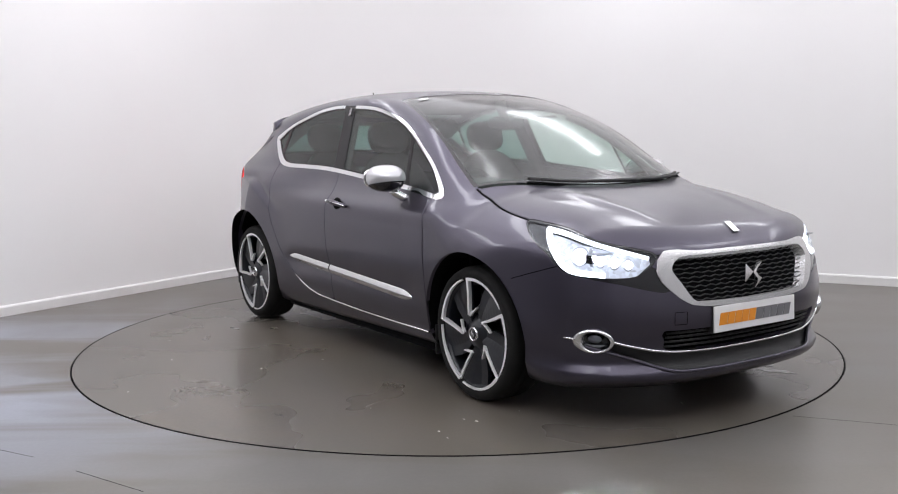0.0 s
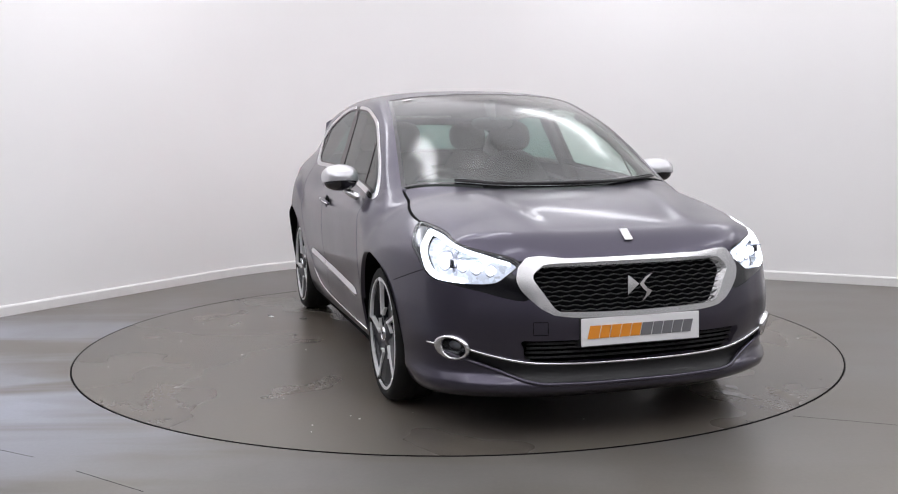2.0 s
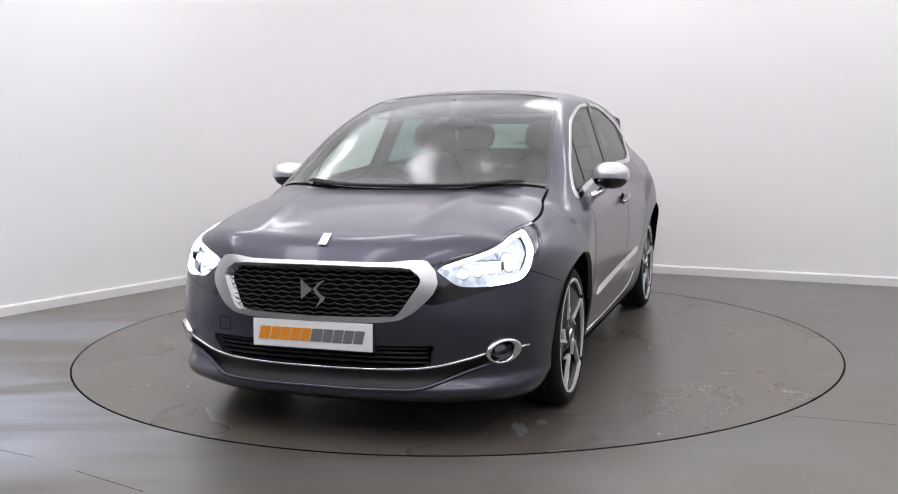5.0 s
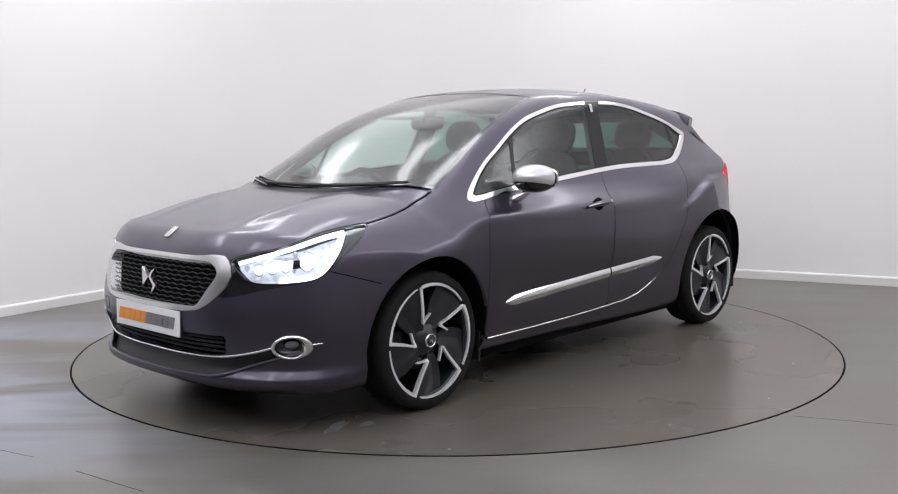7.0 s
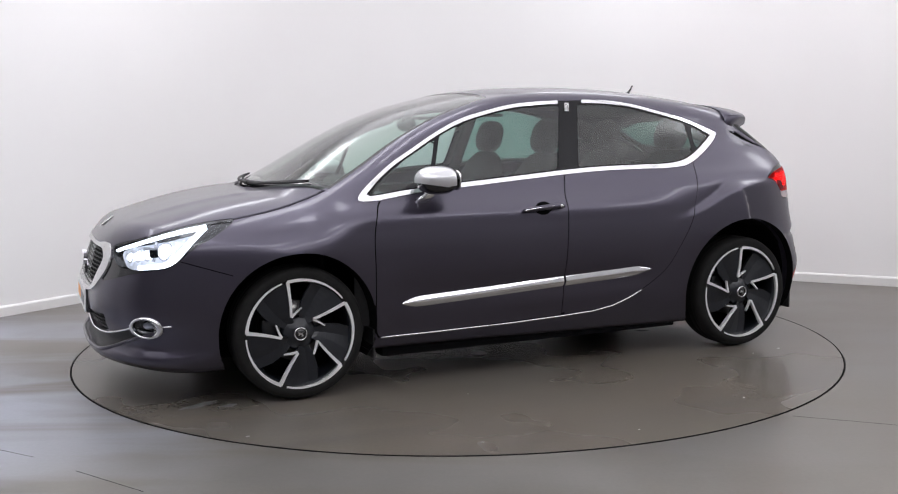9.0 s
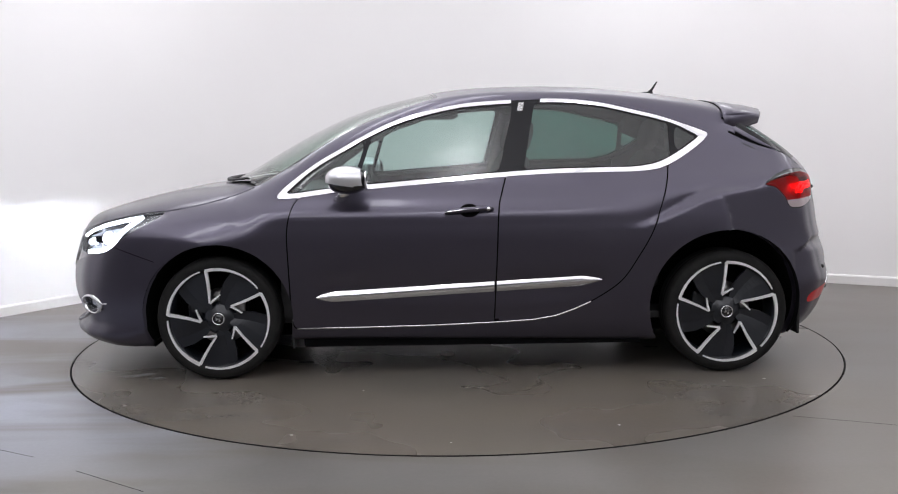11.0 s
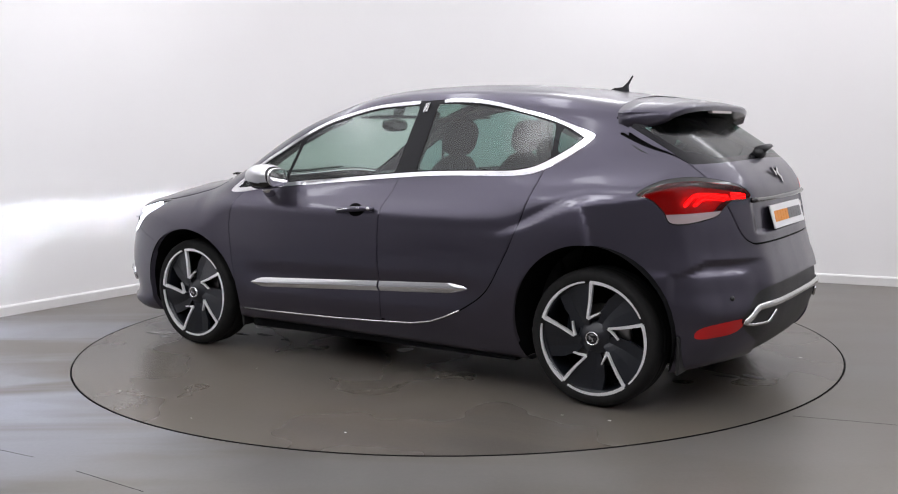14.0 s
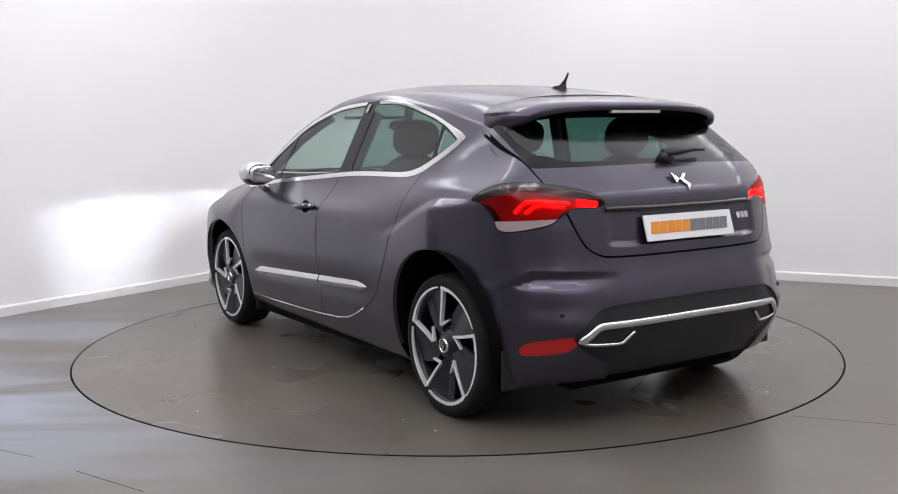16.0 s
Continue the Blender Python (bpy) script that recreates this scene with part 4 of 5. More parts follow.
def follow(points, n=5):
    """A smooth open line through a few points."""
    p = [np.array(q, float) for q in points]
    p = [2 * p[0] - p[1]] + p + [2 * p[-1] - p[-2]]
    out = []
    for i in range(1, len(p) - 2):
        a, b, c, d = p[i - 1:i + 3]
        for t in np.arange(n) / n:
            out.append(0.5 * (2 * b + (c - a) * t + (2 * a - 5 * b + 4 * c - d) * t * t + (3 * b - a - 3 * c + d) * t ** 3))
    return out + [p[-2]]


for s, y in SIDES:
    lamp = part("headlamp", skin.mesh("headlamp", ("lamp_lens", "lamp_core"), s, sink=0.115), LINER, car, "swept-back headlamp, switched on", True)
    part("lamp_optic", skin.mesh("lamp_optic", ("lamp_core",), s, sink=0.055), OPTIC, lamp, "faceted reflector, its lit look put in as glow")
    part("lamp_mask", skin.mesh("lamp_mask", ("lamp_lens",), s, sink=0.012, depth=0.04), GLOSS_BLACK, lamp, "black lamp mask")
    part("lamp_rim", skin.mesh("lamp_rim", ("headlamp",), s, sink=0.003, depth=0.11), GLOSS_BLACK, lamp, "black lamp rim")
    part("lamp_lens", skin.mesh("lamp_lens", ("lamp_lens", "lamp_core"), s), LENS, lamp, "clear lens").visible_shadow = False
    top = follow([(1.57, 0.727), (1.3, 0.78), (1.1, 0.824), (0.965, 0.842)])
    part("day_light", tube([nose_corner(a, b, -0.012, y) for a, b in top], lambda t: 0.007 + 0.005 * t, 8), DAY_GLOW, lamp, "glowing white light guide", True)
    low = follow([(0.968, 0.838), (0.99, 0.78), (1.05, 0.708), (1.12, 0.674), (1.22, 0.662), (1.32, 0.657)])
    part("day_light", tube([nose_corner(a, b, -0.012, y) for a, b in low], 0.0135, 8), DAY_GLOW, lamp, "glowing white light guide", True)
    for a, b, r in ((1.46, 0.706, 0.022), (1.38, 0.716, 0.025), (1.29, 0.725, 0.027)):
        part("led_unit", ball(nose_corner(a, b, -0.04, y), (r, r, r * 0.85), 18), LED_GLOW, lamp, "lit lens of the lamp", True)
        part("led_bezel", tube([nose_corner(a + 1.15 * r * math.cos(k * math.tau / 16), b + 1.15 * r * math.sin(k * math.tau / 16), -0.034, y) for k in range(16)], 0.003, 6, True), REFLECTOR, lamp, "", True)
    part("projector", ball(nose_corner(1.16, 0.742, -0.045, y), (0.036, 0.036, 0.036), 24), LED_GLOW, lamp, "large projector lens, lit", True)
    part("led_bezel", tube([nose_corner(1.16 + 0.047 * math.cos(k * math.tau / 20), 0.742 + 0.045 * math.sin(k * math.tau / 20), -0.036, y) for k in range(20)], 0.005, 6, True), REFLECTOR, lamp, "", True)
    # the dipped beam: a narrow source under a hood, which gives the level cut-off
    tip = on_front(0.67, 0.735).x - 0.015
    hood = part("beam_hood", box(tip - 0.055, tip, y * 0.615, y * 0.715, 0.738, 0.742), REFLECTOR, lamp, "grey beam hood")
    for w in (0.615, 0.712):
        part("beam_cheek", box(tip - 0.055, tip - 0.022, y * w, y * (w + 0.003), 0.706, 0.738), LINER, hood)
    part("beam_floor", box(tip - 0.055, tip - 0.03, y * 0.615, y * 0.715, 0.703, 0.706), LINER, hood)
    part("beam_back", box(tip - 0.059, tip - 0.055, y * 0.615, y * 0.715, 0.703, 0.742), LINER, hood)
    part("beam_source", box(tip - 0.053, tip - 0.05, y * 0.64, y * 0.69, 0.7342, 0.7375), BEAM, hood, "")
    part("lamp_bezel", tube([nose_corner(a, b, -0.03, y) for a, b in follow([(1.235, 0.785), (1.225, 0.74), (1.235, 0.69)])], 0.008, 8), REFLECTOR, lamp, "dark bezel", True)

    # tail lamps
    lamp = part("tail_lamp", skin.mesh("tail_lamp", ("tail_lens", "reverse_lens"), s, sink=0.05), RED_BACK, car, "red tail lamp, lit")
    part("lamp_edge", skin.mesh("lamp_edge", ("tail_edge",), s, sink=0.002, depth=0.05), GLOSS_BLACK, lamp)
    part("lamp_back", skin.mesh("lamp_back", ("tail_lens", "reverse_lens", "tail_edge"), s, sink=0.062), LINER, lamp)
    part("red_lens", skin.mesh("red_lens", ("tail_lens",), s, sink=-0.002), RED_LENS, lamp, "red lens").visible_shadow = False
    part("reversing_lens", skin.mesh("reversing_lens", ("reverse_lens",), s, sink=-0.002, depth=0.04), material("frosted_lens", (0.33, 0.26, 0.27), 0.15, 0, 1.0) if s == "L" else bpy.data.materials["frosted_lens"], lamp, "clear reversing lamp lens")
    for line in ([(0.93, 0.925), (0.985, 0.962), (1.03, 0.972), (1.15, 0.968), (1.245, 0.962)], [(1.0, 0.925), (1.05, 0.95), (1.1, 0.956), (1.22, 0.948)],
                 [(1.29, 0.972), (1.35, 0.968), (1.405, 0.962)], [(1.29, 0.955), (1.35, 0.953), (1.4, 0.951)]):
        part("red_light_guide", tube([tail_corner(a, b, -0.012, y) for a, b in follow(line)], 0.0062, 8), RED_GLOW, lamp, "glowing red light guide", True)

# ---- grille ----
def span(z, y0, y1, n, lift):
    return [on_front(y0 + (y1 - y0) * k / n, z, lift) for k in range(n + 1)]


edge = curve([0.531, 0.54, 0.553, 0.62, 0.677, 0.7, 0.715, 0.726], [0.30, 0.325, 0.358, 0.402, 0.432, 0.418, 0.395, 0.345])
for k in range(10):
    z = 0.546 + k * 0.0188
    w = float(edge(z)) - 0.008
    pts = [p + Vector((0, 0, 0.0032 * (-1) ** (i + k))) for i, p in enumerate(span(z, -w, w, 2 * round(w / 0.03), -0.016))]
    part("grille_bar", tube(pts, 0.0028, 6), BLACK, front, "", True)
for k in range(4):
    z = 0.345 + k * 0.021
    part("intake_bar", tube(span(z, -0.47, 0.47, 16, -0.015), 0.005, 6), BLACK, front, "", True)
line = follow([(-0.672, 0.384), (-0.6, 0.362), (-0.47, 0.334), (-0.3, 0.324), (0, 0.32), (0.3, 0.324), (0.47, 0.334), (0.6, 0.362), (0.672, 0.384)], 6)
part("chrome_line", tube([on_front(a, b, 0.003) for a, b in line], 0.006, 8), CHROME, front, "thin chrome line across the bumper", True)
lip = follow([(-0.775, 0.37), (-0.7, 0.342), (-0.6, 0.308), (-0.45, 0.254), (-0.3, 0.246), (0, 0.244), (0.3, 0.246), (0.45, 0.254), (0.6, 0.308), (0.7, 0.342), (0.775, 0.37)], 6)
part("bumper_lip", tube([on_front(a, b, 0.0) for a, b in lip], 0.009, 8), PAINT, front, "body-coloured lower lip", True)

# front emblem: a chrome wedge and a double-curved blade
def badge(name, poly, place, depth, mat, parent, label=""):
    bm = prism(poly, depth, place)
    return part(name, bm, mat, parent, label)


emblem_at = Matrix.Translation(on_front(0, 0.632, -0.004)) @ pose(0, 0, 0, 0, 0, 90)
emblem = badge("emblem", [(-0.052, 0.045), (-0.052, -0.037), (-0.002, 0.006)], emblem_at, -0.018, CHROME, front, "chrome winged emblem")
badge("emblem_blade", [(0.0, 0.006), (0.026, 0.034), (0.056, 0.047), (0.028, 0.022), (0.018, 0.006), (0.034, -0.012), (0.056, -0.025), (0.046, -0.04), (0.012, -0.066), (0.028, -0.042), (0.032, -0.028), (0.014, -0.012)],
      emblem_at, -0.018, CHROME, emblem)
p = on_top(2.075, 0)
n = body_normal(np.array([tuple(p)]))[0]
tilt = math.degrees(math.atan2(n[0], n[2]))
m = Matrix.Translation(p) @ pose(0, 0, 0, 0, tilt, 0)
bm = box(-0.035, 0.035, -0.019, 0.019, 0.0, 0.006, 0.002)
bmesh.ops.transform(bm, matrix=m, verts=bm.verts)
part("bonnet_badge", bm, SATIN, car, "small silver bonnet badge")


# ---- plates: white, with slanting blocks of orange and grey print ----
def number_plate(place, width, height, name):
    bm = box(-width / 2, width / 2, -0.004, 0.004, -height / 2, height / 2, 0.003)
    bmesh.ops.transform(bm, matrix=place, verts=bm.verts)
    plate = part(name, bm, PLATE, car, "white show plate with orange and grey print")
    x = -width * 0.44
    for k in range(10):
        w, h = width * (0.078 if k % 5 else 0.09), height * 0.23
        x1 = x + w
        bm = prism([(x + 0.006, h), (x1 + 0.006, h), (x1 - 0.006, -h), (x - 0.006, -h)], -0.002, place @ pose(0, -0.0042, 0))
        part("print_block", bm, ORANGE if k < 5 else GREY_PRINT, plate)
        x = x1 + width * 0.0075
    return plate


cover = [on_front(-0.42 + 0.028 * math.copysign(min(1, abs(1.6 * math.cos(k * math.tau / 16))), math.cos(k * math.tau / 16)), 0.475 + 0.026 * math.copysign(min(1, abs(1.6 * math.sin(k * math.tau / 16))), math.sin(k * math.tau / 16)), 0.0) for k in range(16)]
part("tow_cover_joint", tube(cover, 0.0016, 5, True), GAP, front, "thin square joint of the towing cover")
number_plate(pose(2.216, 0, 0.456, -2, 0, 90), 0.528, 0.112, "front_plate")
number_plate(pose(-1.932, 0, 0.846, -17, 0, -90), 0.53, 0.112, "rear_plate")
part("plate_backing", box(-1.918, -1.88, -0.2, 0.2, 0.80, 0.86, 0.004), BLACK, gate)
part("plate_backing", box(2.15, 2.211, -0.267, 0.267, 0.398, 0.514, 0.004), BLACK, front)

# ---- tail ----
part("plate_strip", tube(follow([tuple(on_rear(w, 0.935, 0.006)) for w in (-0.44, -0.2, 0, 0.2, 0.44)]), 0.012, 8), GLOSS_BLACK, gate, "dark strip over the rear plate", True)
m = Matrix.Translation(on_rear(0, 1.034, 0.0)) @ pose(0, 0, 0, -25, 0, -90)
emblem = badge("rear_emblem", [(-0.05, 0.036), (-0.03, -0.012), (-0.006, 0.006)], m, -0.012, CHROME, gate, "chrome winged emblem")
badge("emblem_blade", [(-0.006, 0.006), (0.022, 0.03), (0.04, 0.03), (0.018, 0.006), (0.036, -0.012), (0.05, -0.02), (0.032, -0.05), (0.03, -0.024), (0.012, -0.012)], m, -0.012, CHROME, emblem)
for k in range(3):
    m2 = Matrix.Translation(on_rear(-0.345 - k * 0.03, 0.868, 0.0)) @ pose(0, 0, 0, -17, 0, -90)
    badge("badge_block", [(-0.011, 0.014), (0.011, 0.014), (0.011, -0.014), (-0.011, -0.014)], m2, -0.005, CHROME, gate)
bar = [(0.6, 0.405), (0.565, 0.432), (0.53, 0.462), (0.48, 0.47), (0.3, 0.474), (0, 0.476)]
bar = follow(bar + [(-a, b) for a, b in bar[-2::-1]], 5)
part("chrome_bar", tube([on_rear(a, b, -0.002) for a, b in bar], 0.0105, 8, flat=1.6), SATIN, rear, "satin chrome bar over the exhaust trims", True)
for y in (1, -1):
    trim = follow([(0.605, 0.405), (0.56, 0.392), (0.46, 0.388), (0.42, 0.392), (0.4, 0.41), (0.37, 0.435)], 5)
    part("exhaust_trim", tube([on_rear(a * y, b, -0.004) for a, b in trim], 0.0075, 8), CHROME, rear, "chrome exhaust-shaped trim", True)
    p = on_rear(0.66 * y, 0.52, -0.002)
    part("parking_sensor", ball(p, (0.012, 0.012, 0.012), 12), BLACK, rear, "", True)

# spoiler: its flanks run down to the rear window, its underside is black
def spoiler_mesh(outer):
    bm = bmesh.new()
    rows = []
    for k in range(-28, 29):
        u = k / 28
        e = abs(u)
        wide = [0.655, 0.64, 0.615, 0.585, 0.58, 0.583, 0.655, 0.655]
        x0, x1 = -1.33, -1.615 + 0.07 * e ** 4
        za = on_top(x0, u * 0.6, 0.003).z - 0.025 * e ** 8
        z1 = 1.372 - 0.018 * e ** 2 - 0.03 * e ** 8
        side = e ** 5
        prof = [(x0, za), (x0 * 0.66 + x1 * 0.34, za * 0.66 + z1 * 0.34 + 0.006), (x0 * 0.33 + x1 * 0.67, za * 0.33 + z1 * 0.67 + 0.007), (x1 + 0.008, z1 + 0.002),
                (x1, z1 - 0.010), (x1 + 0.01, z1 - 0.028 - 0.012 * side), (-1.49 + 0.09 * side, 1.312 - 0.065 * side), (x0 - 0.02, za - 0.06 - 0.09 * side)]
        rows.append([bm.verts.new((a, u * w, b)) for (a, b), w in zip(prof, wide)])
    for i, (a, b) in enumerate(zip(rows, rows[1:])):
        for k in range(8):
            j = (k + 1) % 8
            dark = k == 5 and 3 <= i < 53
            if dark != outer:
                bm.faces.new((a[k], a[j], b[j], b[k]))
    if outer:
        bm.faces.new(rows[0]), bm.faces.new(rows[-1][::-1])
    else:
        bmesh.ops.delete(bm, geom=[v for v in bm.verts if not v.link_faces], context="VERTS")
    return bm


spoiler = part("roof_spoiler", spoiler_mesh(True), PAINT, gate, "body-coloured roof spoiler", True)
part("spoiler_underside", spoiler_mesh(False), PILLAR, spoiler, "black spoiler underside", True)
part("spoiler_joint", tube([on_top(-1.327, w, 0.0035) for w in np.linspace(-0.6, 0.6, 25)], 0.003, 5), GAP, spoiler, "thin dark joint at the roof")
part("brake_light", box(-1.604, -1.58, -0.15, 0.15, 1.330, 1.343, 0.003), material("brake_lens", (0.5, 0.42, 0.43), 0.2, 0, 1.0), spoiler, "high brake light strip")

# rear wiper
hub = on_rear(0.0, 1.125, 0.012)
wiper = part("rear_wiper", ball(hub, (0.03, 0.04, 0.026), 20, 2.6), BLACK, gate, "black rear wiper", True)
arm = [on_rear(a, 1.128 + 0.012 * t, 0.03 + 0.012 * math.sin(t * 3)) for a, t in ((0.02, 0), (-0.08, 0.3), (-0.16, 0.7), (-0.24, 1))]
part("wiper_arm", tube(arm, lambda t: 0.030 - 0.02 * t, 10, flat=0.7), BLACK, wiper, "", True)

# front wipers
for pts in ([(1.365, 0.1), (1.335, 0.3), (1.27, 0.48), (1.19, 0.6)], [(1.365, 0.13), (1.36, -0.1), (1.325, -0.3), (1.25, -0.48)]):
    w = part("wiper", tube([on_top(a, b, 0.016) for a, b in follow(pts)], lambda t: 0.011 - 0.006 * t, 8), BLACK, car, "black windscreen wiper", True)
    part("wiper_blade", tube([on_top(a - 0.02, b, 0.010) for a, b in follow(pts)], 0.006, 6), RUBBER, w, "", True)

# aerial
fin = part("aerial", prism([(-1.0, 1.462), (-1.03, 1.475), (-1.075, 1.478), (-1.1, 1.50), (-1.105, 1.455), (-1.0, 1.455)], 0.02, pose(0, -0.01, 0)), BLACK, car, "black roof aerial with short whip")
part("whip", tube([(-1.088, 0, 1.475), (-1.108, 0, 1.503), (-1.128, 0, 1.535)], lambda t: 0.009 - 0.005 * t, 8), BLACK, fin)

# screen sticker, bulge of the rain sensor and the inner mirror
q = [on_top(a, b, 0.003) for a, b in ((0.262, -0.48), (0.262, -0.42), (0.235, -0.42), (0.235, -0.48))]
bm = bmesh.new()
bm.faces.new([bm.verts.new(v) for v in q])
part("screen_sticker", bm, PLATE, car, "small pale windscreen sticker")

# ---- underside ----
part("underbody", box(-1.75, 1.98, -0.5, 0.5, 0.155, 0.24, 0.01), LINER, car, "black underbody")
for y in (1, -1):
    part("floor_pan", box(-0.88, 0.88, y * 0.505, y * 0.80, 0.15, 0.24, 0.01), LINER, car)


# ---- wheels ----
def polar(r, deg):
    a = math.radians(deg)
    return (-r * math.sin(a), r * math.cos(a))


def strip(points, width, y0, y1):
    """A flat bar of some width along points of the wheel's face."""
    bm = bmesh.new()
    pts = [Vector((p[0], p[1])) for p in points]
    rows = []
    for i, p in enumerate(pts):
        d = (pts[min(i + 1, len(pts) - 1)] - pts[max(i - 1, 0)]).normalized()
        n = Vector((-d.y, d.x)) * (width(i / (len(pts) - 1)) if callable(width) else width) / 2
        rows.append([bm.verts.new((q.x, yy, q.y)) for q, yy in ((p + n, y0), (p + n, y1), (p - n, y1), (p - n, y0))])
    for a, b in zip(rows, rows[1:]):
        for k in range(4):
            bm.faces.new((a[k], a[(k + 1) % 4], b[(k + 1) % 4], b[k]))
    bm.faces.new(rows[0]), bm.faces.new(rows[-1][::-1])
    return bm


def wheel():
    """Its face looks along +y from y = 0; the viewer's right is -x."""
    ob = new("wheel")
    part("tyre", lathe([(0.25, -0.012), (0.262, 0.0), (0.275, 0.004), (0.295, 0.002), (0.308, -0.008), (0.3165, -0.03), (0.318, -0.06), (0.3165, -0.063), (0.3165, -0.07), (0.318, -0.073), (0.318, -0.1),
                        (0.3165, -0.103), (0.3165, -0.11), (0.318, -0.113), (0.3175, -0.16), (0.31, -0.19), (0.29, -0.205), (0.25, -0.2)], 96), RUBBER, ob, "low-profile black tyre", True)
    part("rim_barrel", lathe([(0.262, -0.004), (0.262, -0.012), (0.25, -0.016), (0.243, -0.03), (0.236, -0.19)], 72), DARK_ALLOY, ob, "dark rim barrel", True)
    part("brake_disc", lathe([(0.05, -0.105), (0.075, -0.1), (0.145, -0.1), (0.145, -0.125), (0.05, -0.125)], 48), STEEL, ob, "steel brake disc", True)
    bm = box(0.085, 0.17, -0.15, -0.075, -0.07, 0.07, 0.015)
    part("brake_caliper", bm, DARK_ALLOY, ob)
    part("hub_shield", lathe([(0.0005, -0.13), (0.2, -0.135), (0.238, -0.15)], 40), LINER, ob)
    part("hub", lathe([(0.0005, -0.008), (0.03, -0.008), (0.04, -0.014), (0.07, -0.026), (0.085, -0.045), (0.08, -0.09)], 40), DARK_ALLOY, ob, "dark hub", True)
    cap = part("hub_cap", lathe([(0.0005, 0.0), (0.022, -0.001), (0.026, -0.006), (0.027, -0.012)], 32), GLOSS_BLACK, ob, "black centre cap with chrome ring", True)
    part("cap_ring", lathe([(0.026, -0.006), (0.027, 0.001), (0.031, 0.001), (0.032, -0.01)], 32), CHROME, cap, "", True)
    part("cap_emblem", prism([(0.012, 0.01), (0.012, -0.008), (0.0, 0.001), (-0.013, 0.01), (-0.006, 0.001), (-0.013, -0.008), (-0.002, -0.014), (-0.004, -0.006)], 0.002, None), CHROME, cap)
    for k in range(5):
        a = 72 * k
        # broad dark blade beside each bright edge
        bm = bmesh.new()
        rows = []
        for i in range(9):
            t = i / 8
            r = 0.062 + (0.25 - 0.062) * t
            d0 = a - 28 + 16 * t ** 0.8
            d1 = a - 62 + 12 * t
            q = [polar(r, d0), polar(r, d0 * 0.55 + d1 * 0.45), polar(r, d1)]
            h = (-0.008 - 0.008 * (1 - t), -0.016 - 0.008 * (1 - t), -0.036)
            rows.append([bm.verts.new((p[0], b, p[1])) for p, b in zip(q, h)] + [bm.verts.new((p[0], b - 0.03, p[1])) for p, b in zip(q[::-1], h[::-1])])
        for f, g in zip(rows, rows[1:]):
            for j in range(6):
                bm.faces.new((f[j], f[(j + 1) % 6], g[(j + 1) % 6], g[j]))
        bm.faces.new(rows[0]), bm.faces.new(rows[-1][::-1])
        spoke = part("spoke", bm, DARK_ALLOY, ob, "anthracite blade spoke with bright machined edge")
        # second, slim blade inside the opening
        bm = strip([polar(0.07, a + 14), polar(0.12, a + 12), polar(0.18, a + 17), polar(0.248, a + 24)], lambda t: 0.03 + 0.035 * t, -0.05, -0.03)
        part("inner_spoke", bm, DARK_ALLOY, ob, "")
        face = -0.0035
        part("bright_edge", strip([polar(0.257, a - 12.5), polar(0.2, a - 14), polar(0.15, a - 17), polar(0.092, a - 27)], lambda t: 0.016 - 0.006 * t, face, face - 0.018), ALLOY, spoke, "machined silver edge")
        part("bright_hook", strip([polar(0.09, a - 27), polar(0.103, a - 10), polar(0.124, a + 5)], lambda t: 0.012 - 0.006 * t, face - 0.006, face - 0.02), ALLOY, spoke, "machined silver edge")
        part("rim_edge", strip([polar(0.2565 + 0.002 * i / 16, a - 13 + 66 * i / 16) for i in range(17)], lambda t: 0.016 - 0.009 * t, 0.002, -0.014), ALLOY, ob, "machined silver rim edge")
    return ob


axle = wheel()
axle.parent = car
axle.matrix_basis = pose(1.306, 0.866, 0.319, 0, 0, 0)
for x, y, turn in WHEELS:
    w = copy_thing(axle, pose(x, y, 0.319, 0, 0, 0 if y > 0 else 180) @ pose(0, 0, 0, 0, turn, 0))
    w.parent = car

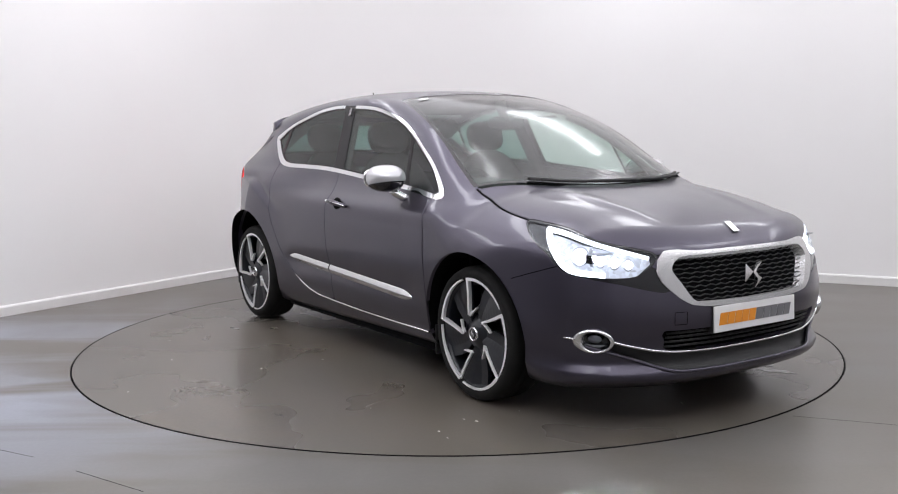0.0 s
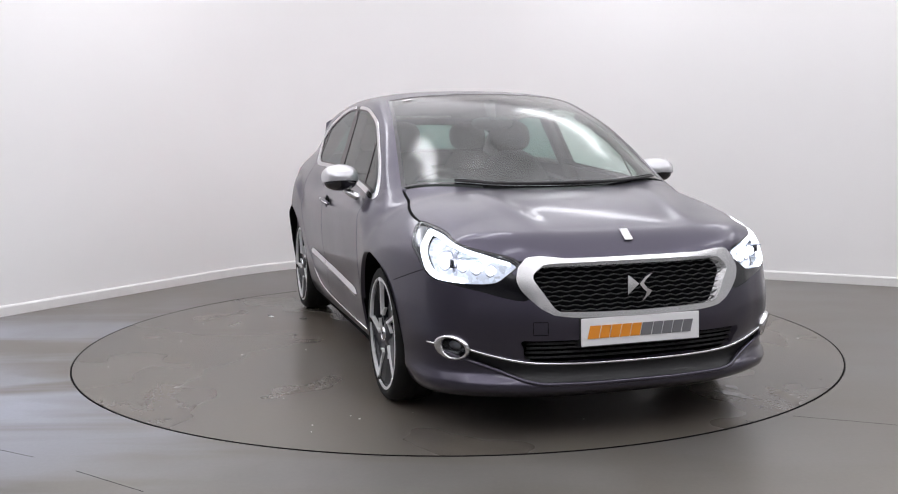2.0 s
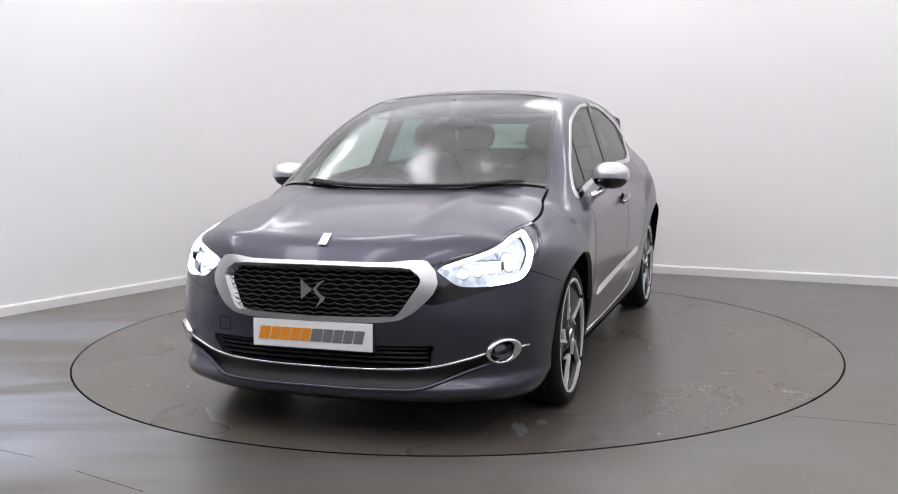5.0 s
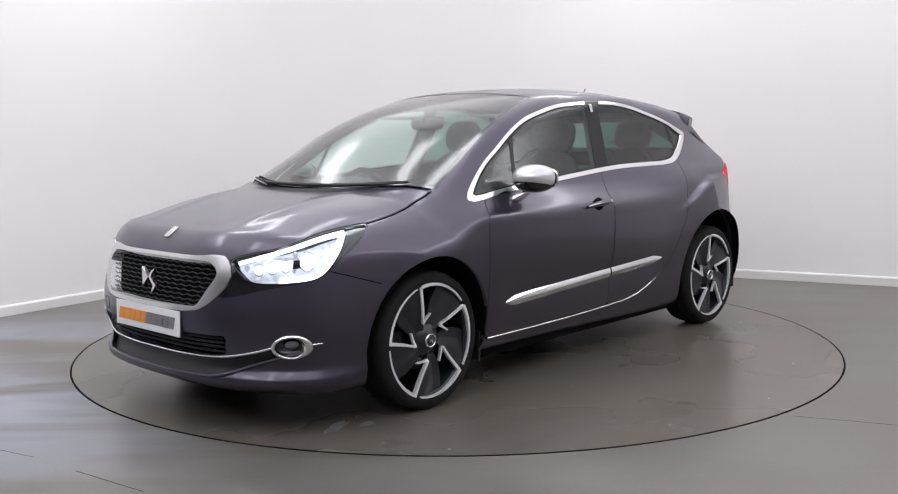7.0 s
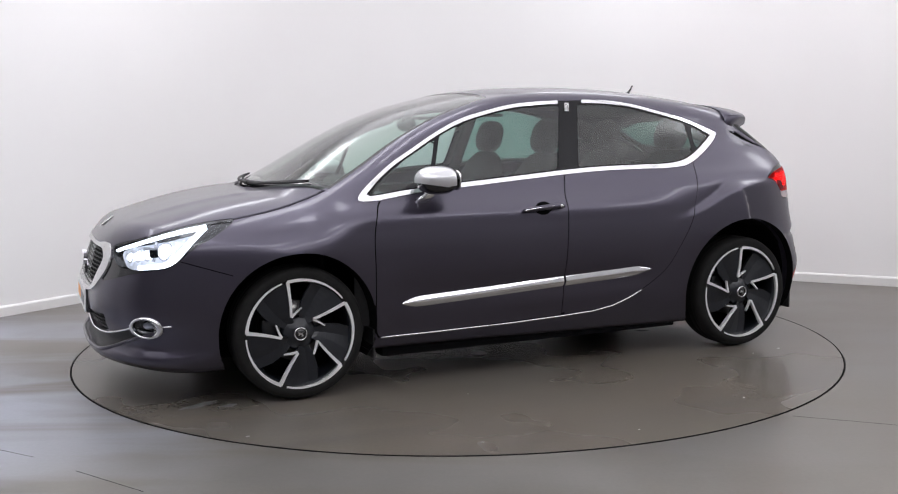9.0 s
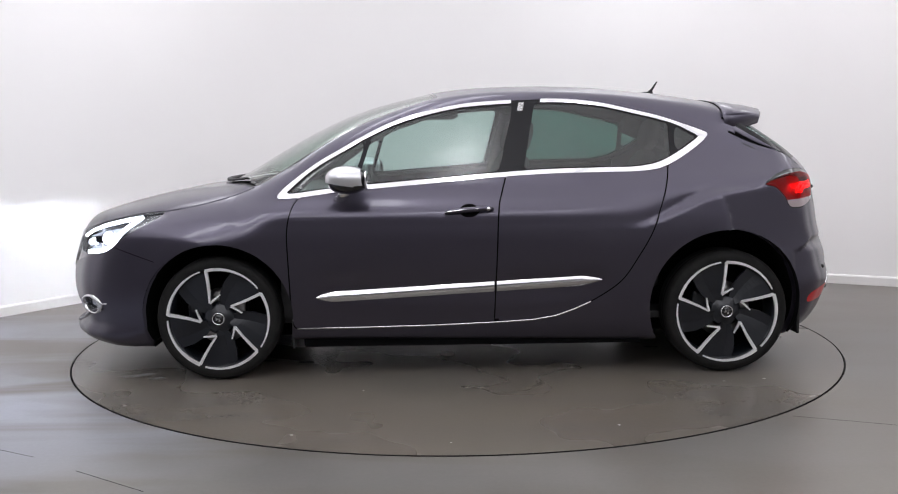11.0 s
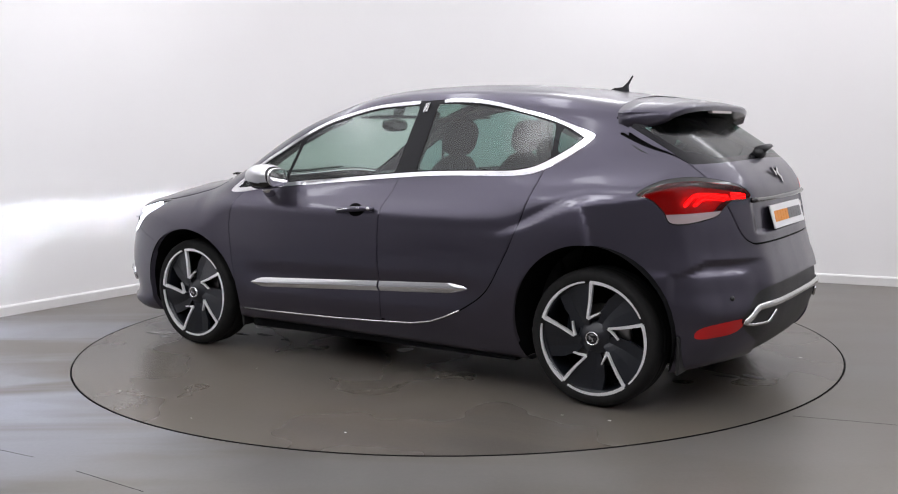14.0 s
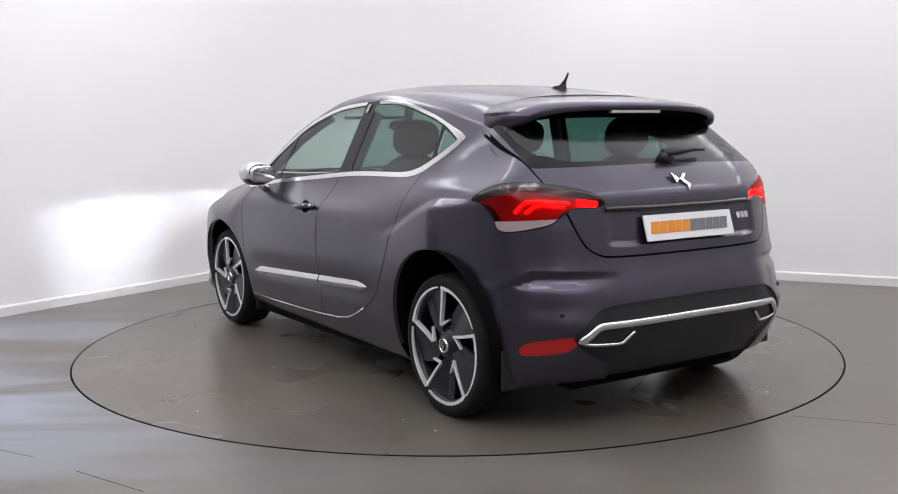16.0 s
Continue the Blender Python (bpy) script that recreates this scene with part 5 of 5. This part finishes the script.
# ---- cabin ----
part("bulkhead", box(1.16, 1.18, -0.78, 0.78, 0.24, 0.9, 0.004), LINER, car, "dark bulkhead")
tub = part("cabin_tub", box(-1.75, 1.15, -0.7, 0.7, 0.26, 0.3, 0.01), CABIN, car, "dark cabin floor")
for y in (1, -1):
    bm = bmesh.new()
    rows = [[bm.verts.new((x, y * w, z)) for z, w in ((0.3 if x > -0.8 else 0.8, 0.74), (0.6 if x > -0.8 else 0.83, 0.75), (0.86, 0.76), (0.93 + 0.08 * max(0, -x), 0.745), (0.92 + 0.08 * max(0, -x), 0.70))] for x in (1.0, 0.6, 0.2, -0.2, -0.6, -1.0, -1.4)]
    for a, b in zip(rows, rows[1:]):
        for k in range(4):
            bm.faces.new((a[k], a[k + 1], b[k + 1], b[k]))
    part("door_card", bm, CABIN, car, "dark door trim", True)
    for x0, z0, x1, z1 in ((0.95, 0.95, 0.3, 1.36),):
        part("inner_pillar", tube([on_side(x0 + (x1 - x0) * t, z0 + 0.02 + (z1 - z0) * (1 - (1 - t) ** 1.5), -0.05, y) for t in (0, 0.25, 0.5, 0.75, 1)], 0.022, 8), CABIN, car, "", True)
    part("inner_pillar", tube([on_side(-0.2 - 0.24 * (z - 1.03), z, -0.045, y) for z in (0.95, 1.1, 1.25, 1.38)], 0.035, 8), CABIN, car, "", True)
    part("rear_pillar_trim", tube([on_side(-1.05 - 0.5 * t, 1.32 - 0.2 * t, -0.06, y) for t in (0, 0.3, 0.6, 0.9)], 0.06, 8), CABIN, car, "", True)
bm = bmesh.new()
rows = [[bm.verts.new((x + dx * (abs(w) ** 2), w, z)) for x, z, dx in ((1.28, 0.93, -0.3), (1.0, 0.955, -0.1), (0.72, 0.945, 0), (0.66, 0.9, 0), (0.7, 0.7, 0), (0.8, 0.45, 0))] for w in (-0.72, -0.5, -0.25, 0, 0.25, 0.5, 0.72)]
for a, b in zip(rows, rows[1:]):
    for k in range(5):
        bm.faces.new((a[k], a[k + 1], b[k + 1], b[k]))
part("dashboard", bm, CABIN, car, "dark soft-touch dashboard", True)
part("instrument_hood", ball((0.70, -0.36, 0.955), (0.10, 0.2, 0.055), 24, 2.6), CABIN, car, "instrument binnacle", True)
ring = [(0.53 + 0.06 * math.sin(k * math.tau / 32), -0.36 + 0.185 * math.cos(k * math.tau / 32), 0.87 + 0.175 * math.sin(k * math.tau / 32)) for k in range(32)]
steer = part("steering_wheel", tube(ring, 0.015, 8, True), LEATHER, car, "black leather steering wheel", True)
part("steering_boss", ball((0.55, -0.36, 0.865), (0.03, 0.07, 0.06), 16, 2.5), CABIN, steer, "", True)
for a in (0, math.pi, -math.pi / 2):
    part("steering_spoke", tube([(0.55, -0.36, 0.865), (0.53 + 0.06 * math.sin(a), -0.36 + 0.18 * math.cos(a), 0.87 + 0.17 * math.sin(a))], 0.012, 6), SATIN, steer, "", True)


def seat(x, y, width=0.25):
    part("seat_cushion", ball((x, y, 0.52), (0.26, width, 0.12), 20, 3), LEATHER, car, "charcoal leather seat cushion", True)
    bm = ball((0, 0, 0.32), (0.085, width, 0.34), 24, 3)
    for v in bm.verts:
        v.co.y *= 1 - 0.22 * max(0, v.co.z - 0.4) / 0.26
        v.co.x += -0.03 * abs(v.co.y / width) ** 2 * -1
    bmesh.ops.transform(bm, matrix=pose(x - 0.22, y, 0.5, 0, -17, 0), verts=bm.verts)
    back = part("seat_back", bm, LEATHER, car, "charcoal leather seat back", True)
    bm = ball((0, 0, 0.75), (0.055, 0.135, 0.1), 20, 2.8)
    bmesh.ops.transform(bm, matrix=pose(x - 0.22, y, 0.5, 0, -15, 0), verts=bm.verts)
    rest = part("head_restraint", bm, LEATHER, back, "charcoal head restraint", True)
    for d in (-0.05, 0.05):
        bm = tube([(0, d, 0.6), (0, d, 0.72)], 0.006, 6)
        bmesh.ops.transform(bm, matrix=pose(x - 0.22, y, 0.5, 0, -15, 0), verts=bm.verts)
        part("restraint_post", bm, STEEL, back)


seat(0.12, 0.37), seat(0.12, -0.37)
seat(-0.75, 0.36, 0.24), seat(-0.75, -0.36, 0.24)
part("rear_bench", box(-1.02, -0.86, -0.6, 0.6, 0.4, 0.98, 0.04), LEATHER, car, "charcoal leather rear bench back")
part("parcel_shelf", box(-1.68, -1.0, -0.58, 0.58, 0.98, 1.0, 0.006), CABIN, car, "black parcel shelf")
part("centre_console", box(-0.1, 0.75, -0.1, 0.1, 0.3, 0.66, 0.03), CABIN, car, "dark centre console")
m = part("rear_view_mirror", ball((0.42, 0, 1.30), (0.02, 0.125, 0.038), 20, 3), GLOSS_BLACK, car, "black interior mirror", True)
part("mirror_stem", tube([(0.43, 0, 1.31), (0.40, 0, 1.36), (0.37, 0, 1.42)], lambda t: 0.02 + 0.015 * t, 8), CABIN, m, "", True)
for y in (0.36, -0.36):
    part("sun_visor", box(0.06, 0.27, y - 0.18, y + 0.16, 1.335, 1.35, 0.006), HEADLINER, car, "grey sun visor")


# ---- what moves ----
def motions():
    walk(turntable, [(t, pose(0, 0, 0, 0, 0, a)) for t, a in ROWS])
    walk(car, [(t, pose(0, 0, 0, 0, 0, a) @ pose(-0.0654, 0.1184, 0.0022)) for t, a in ROWS])


motions()
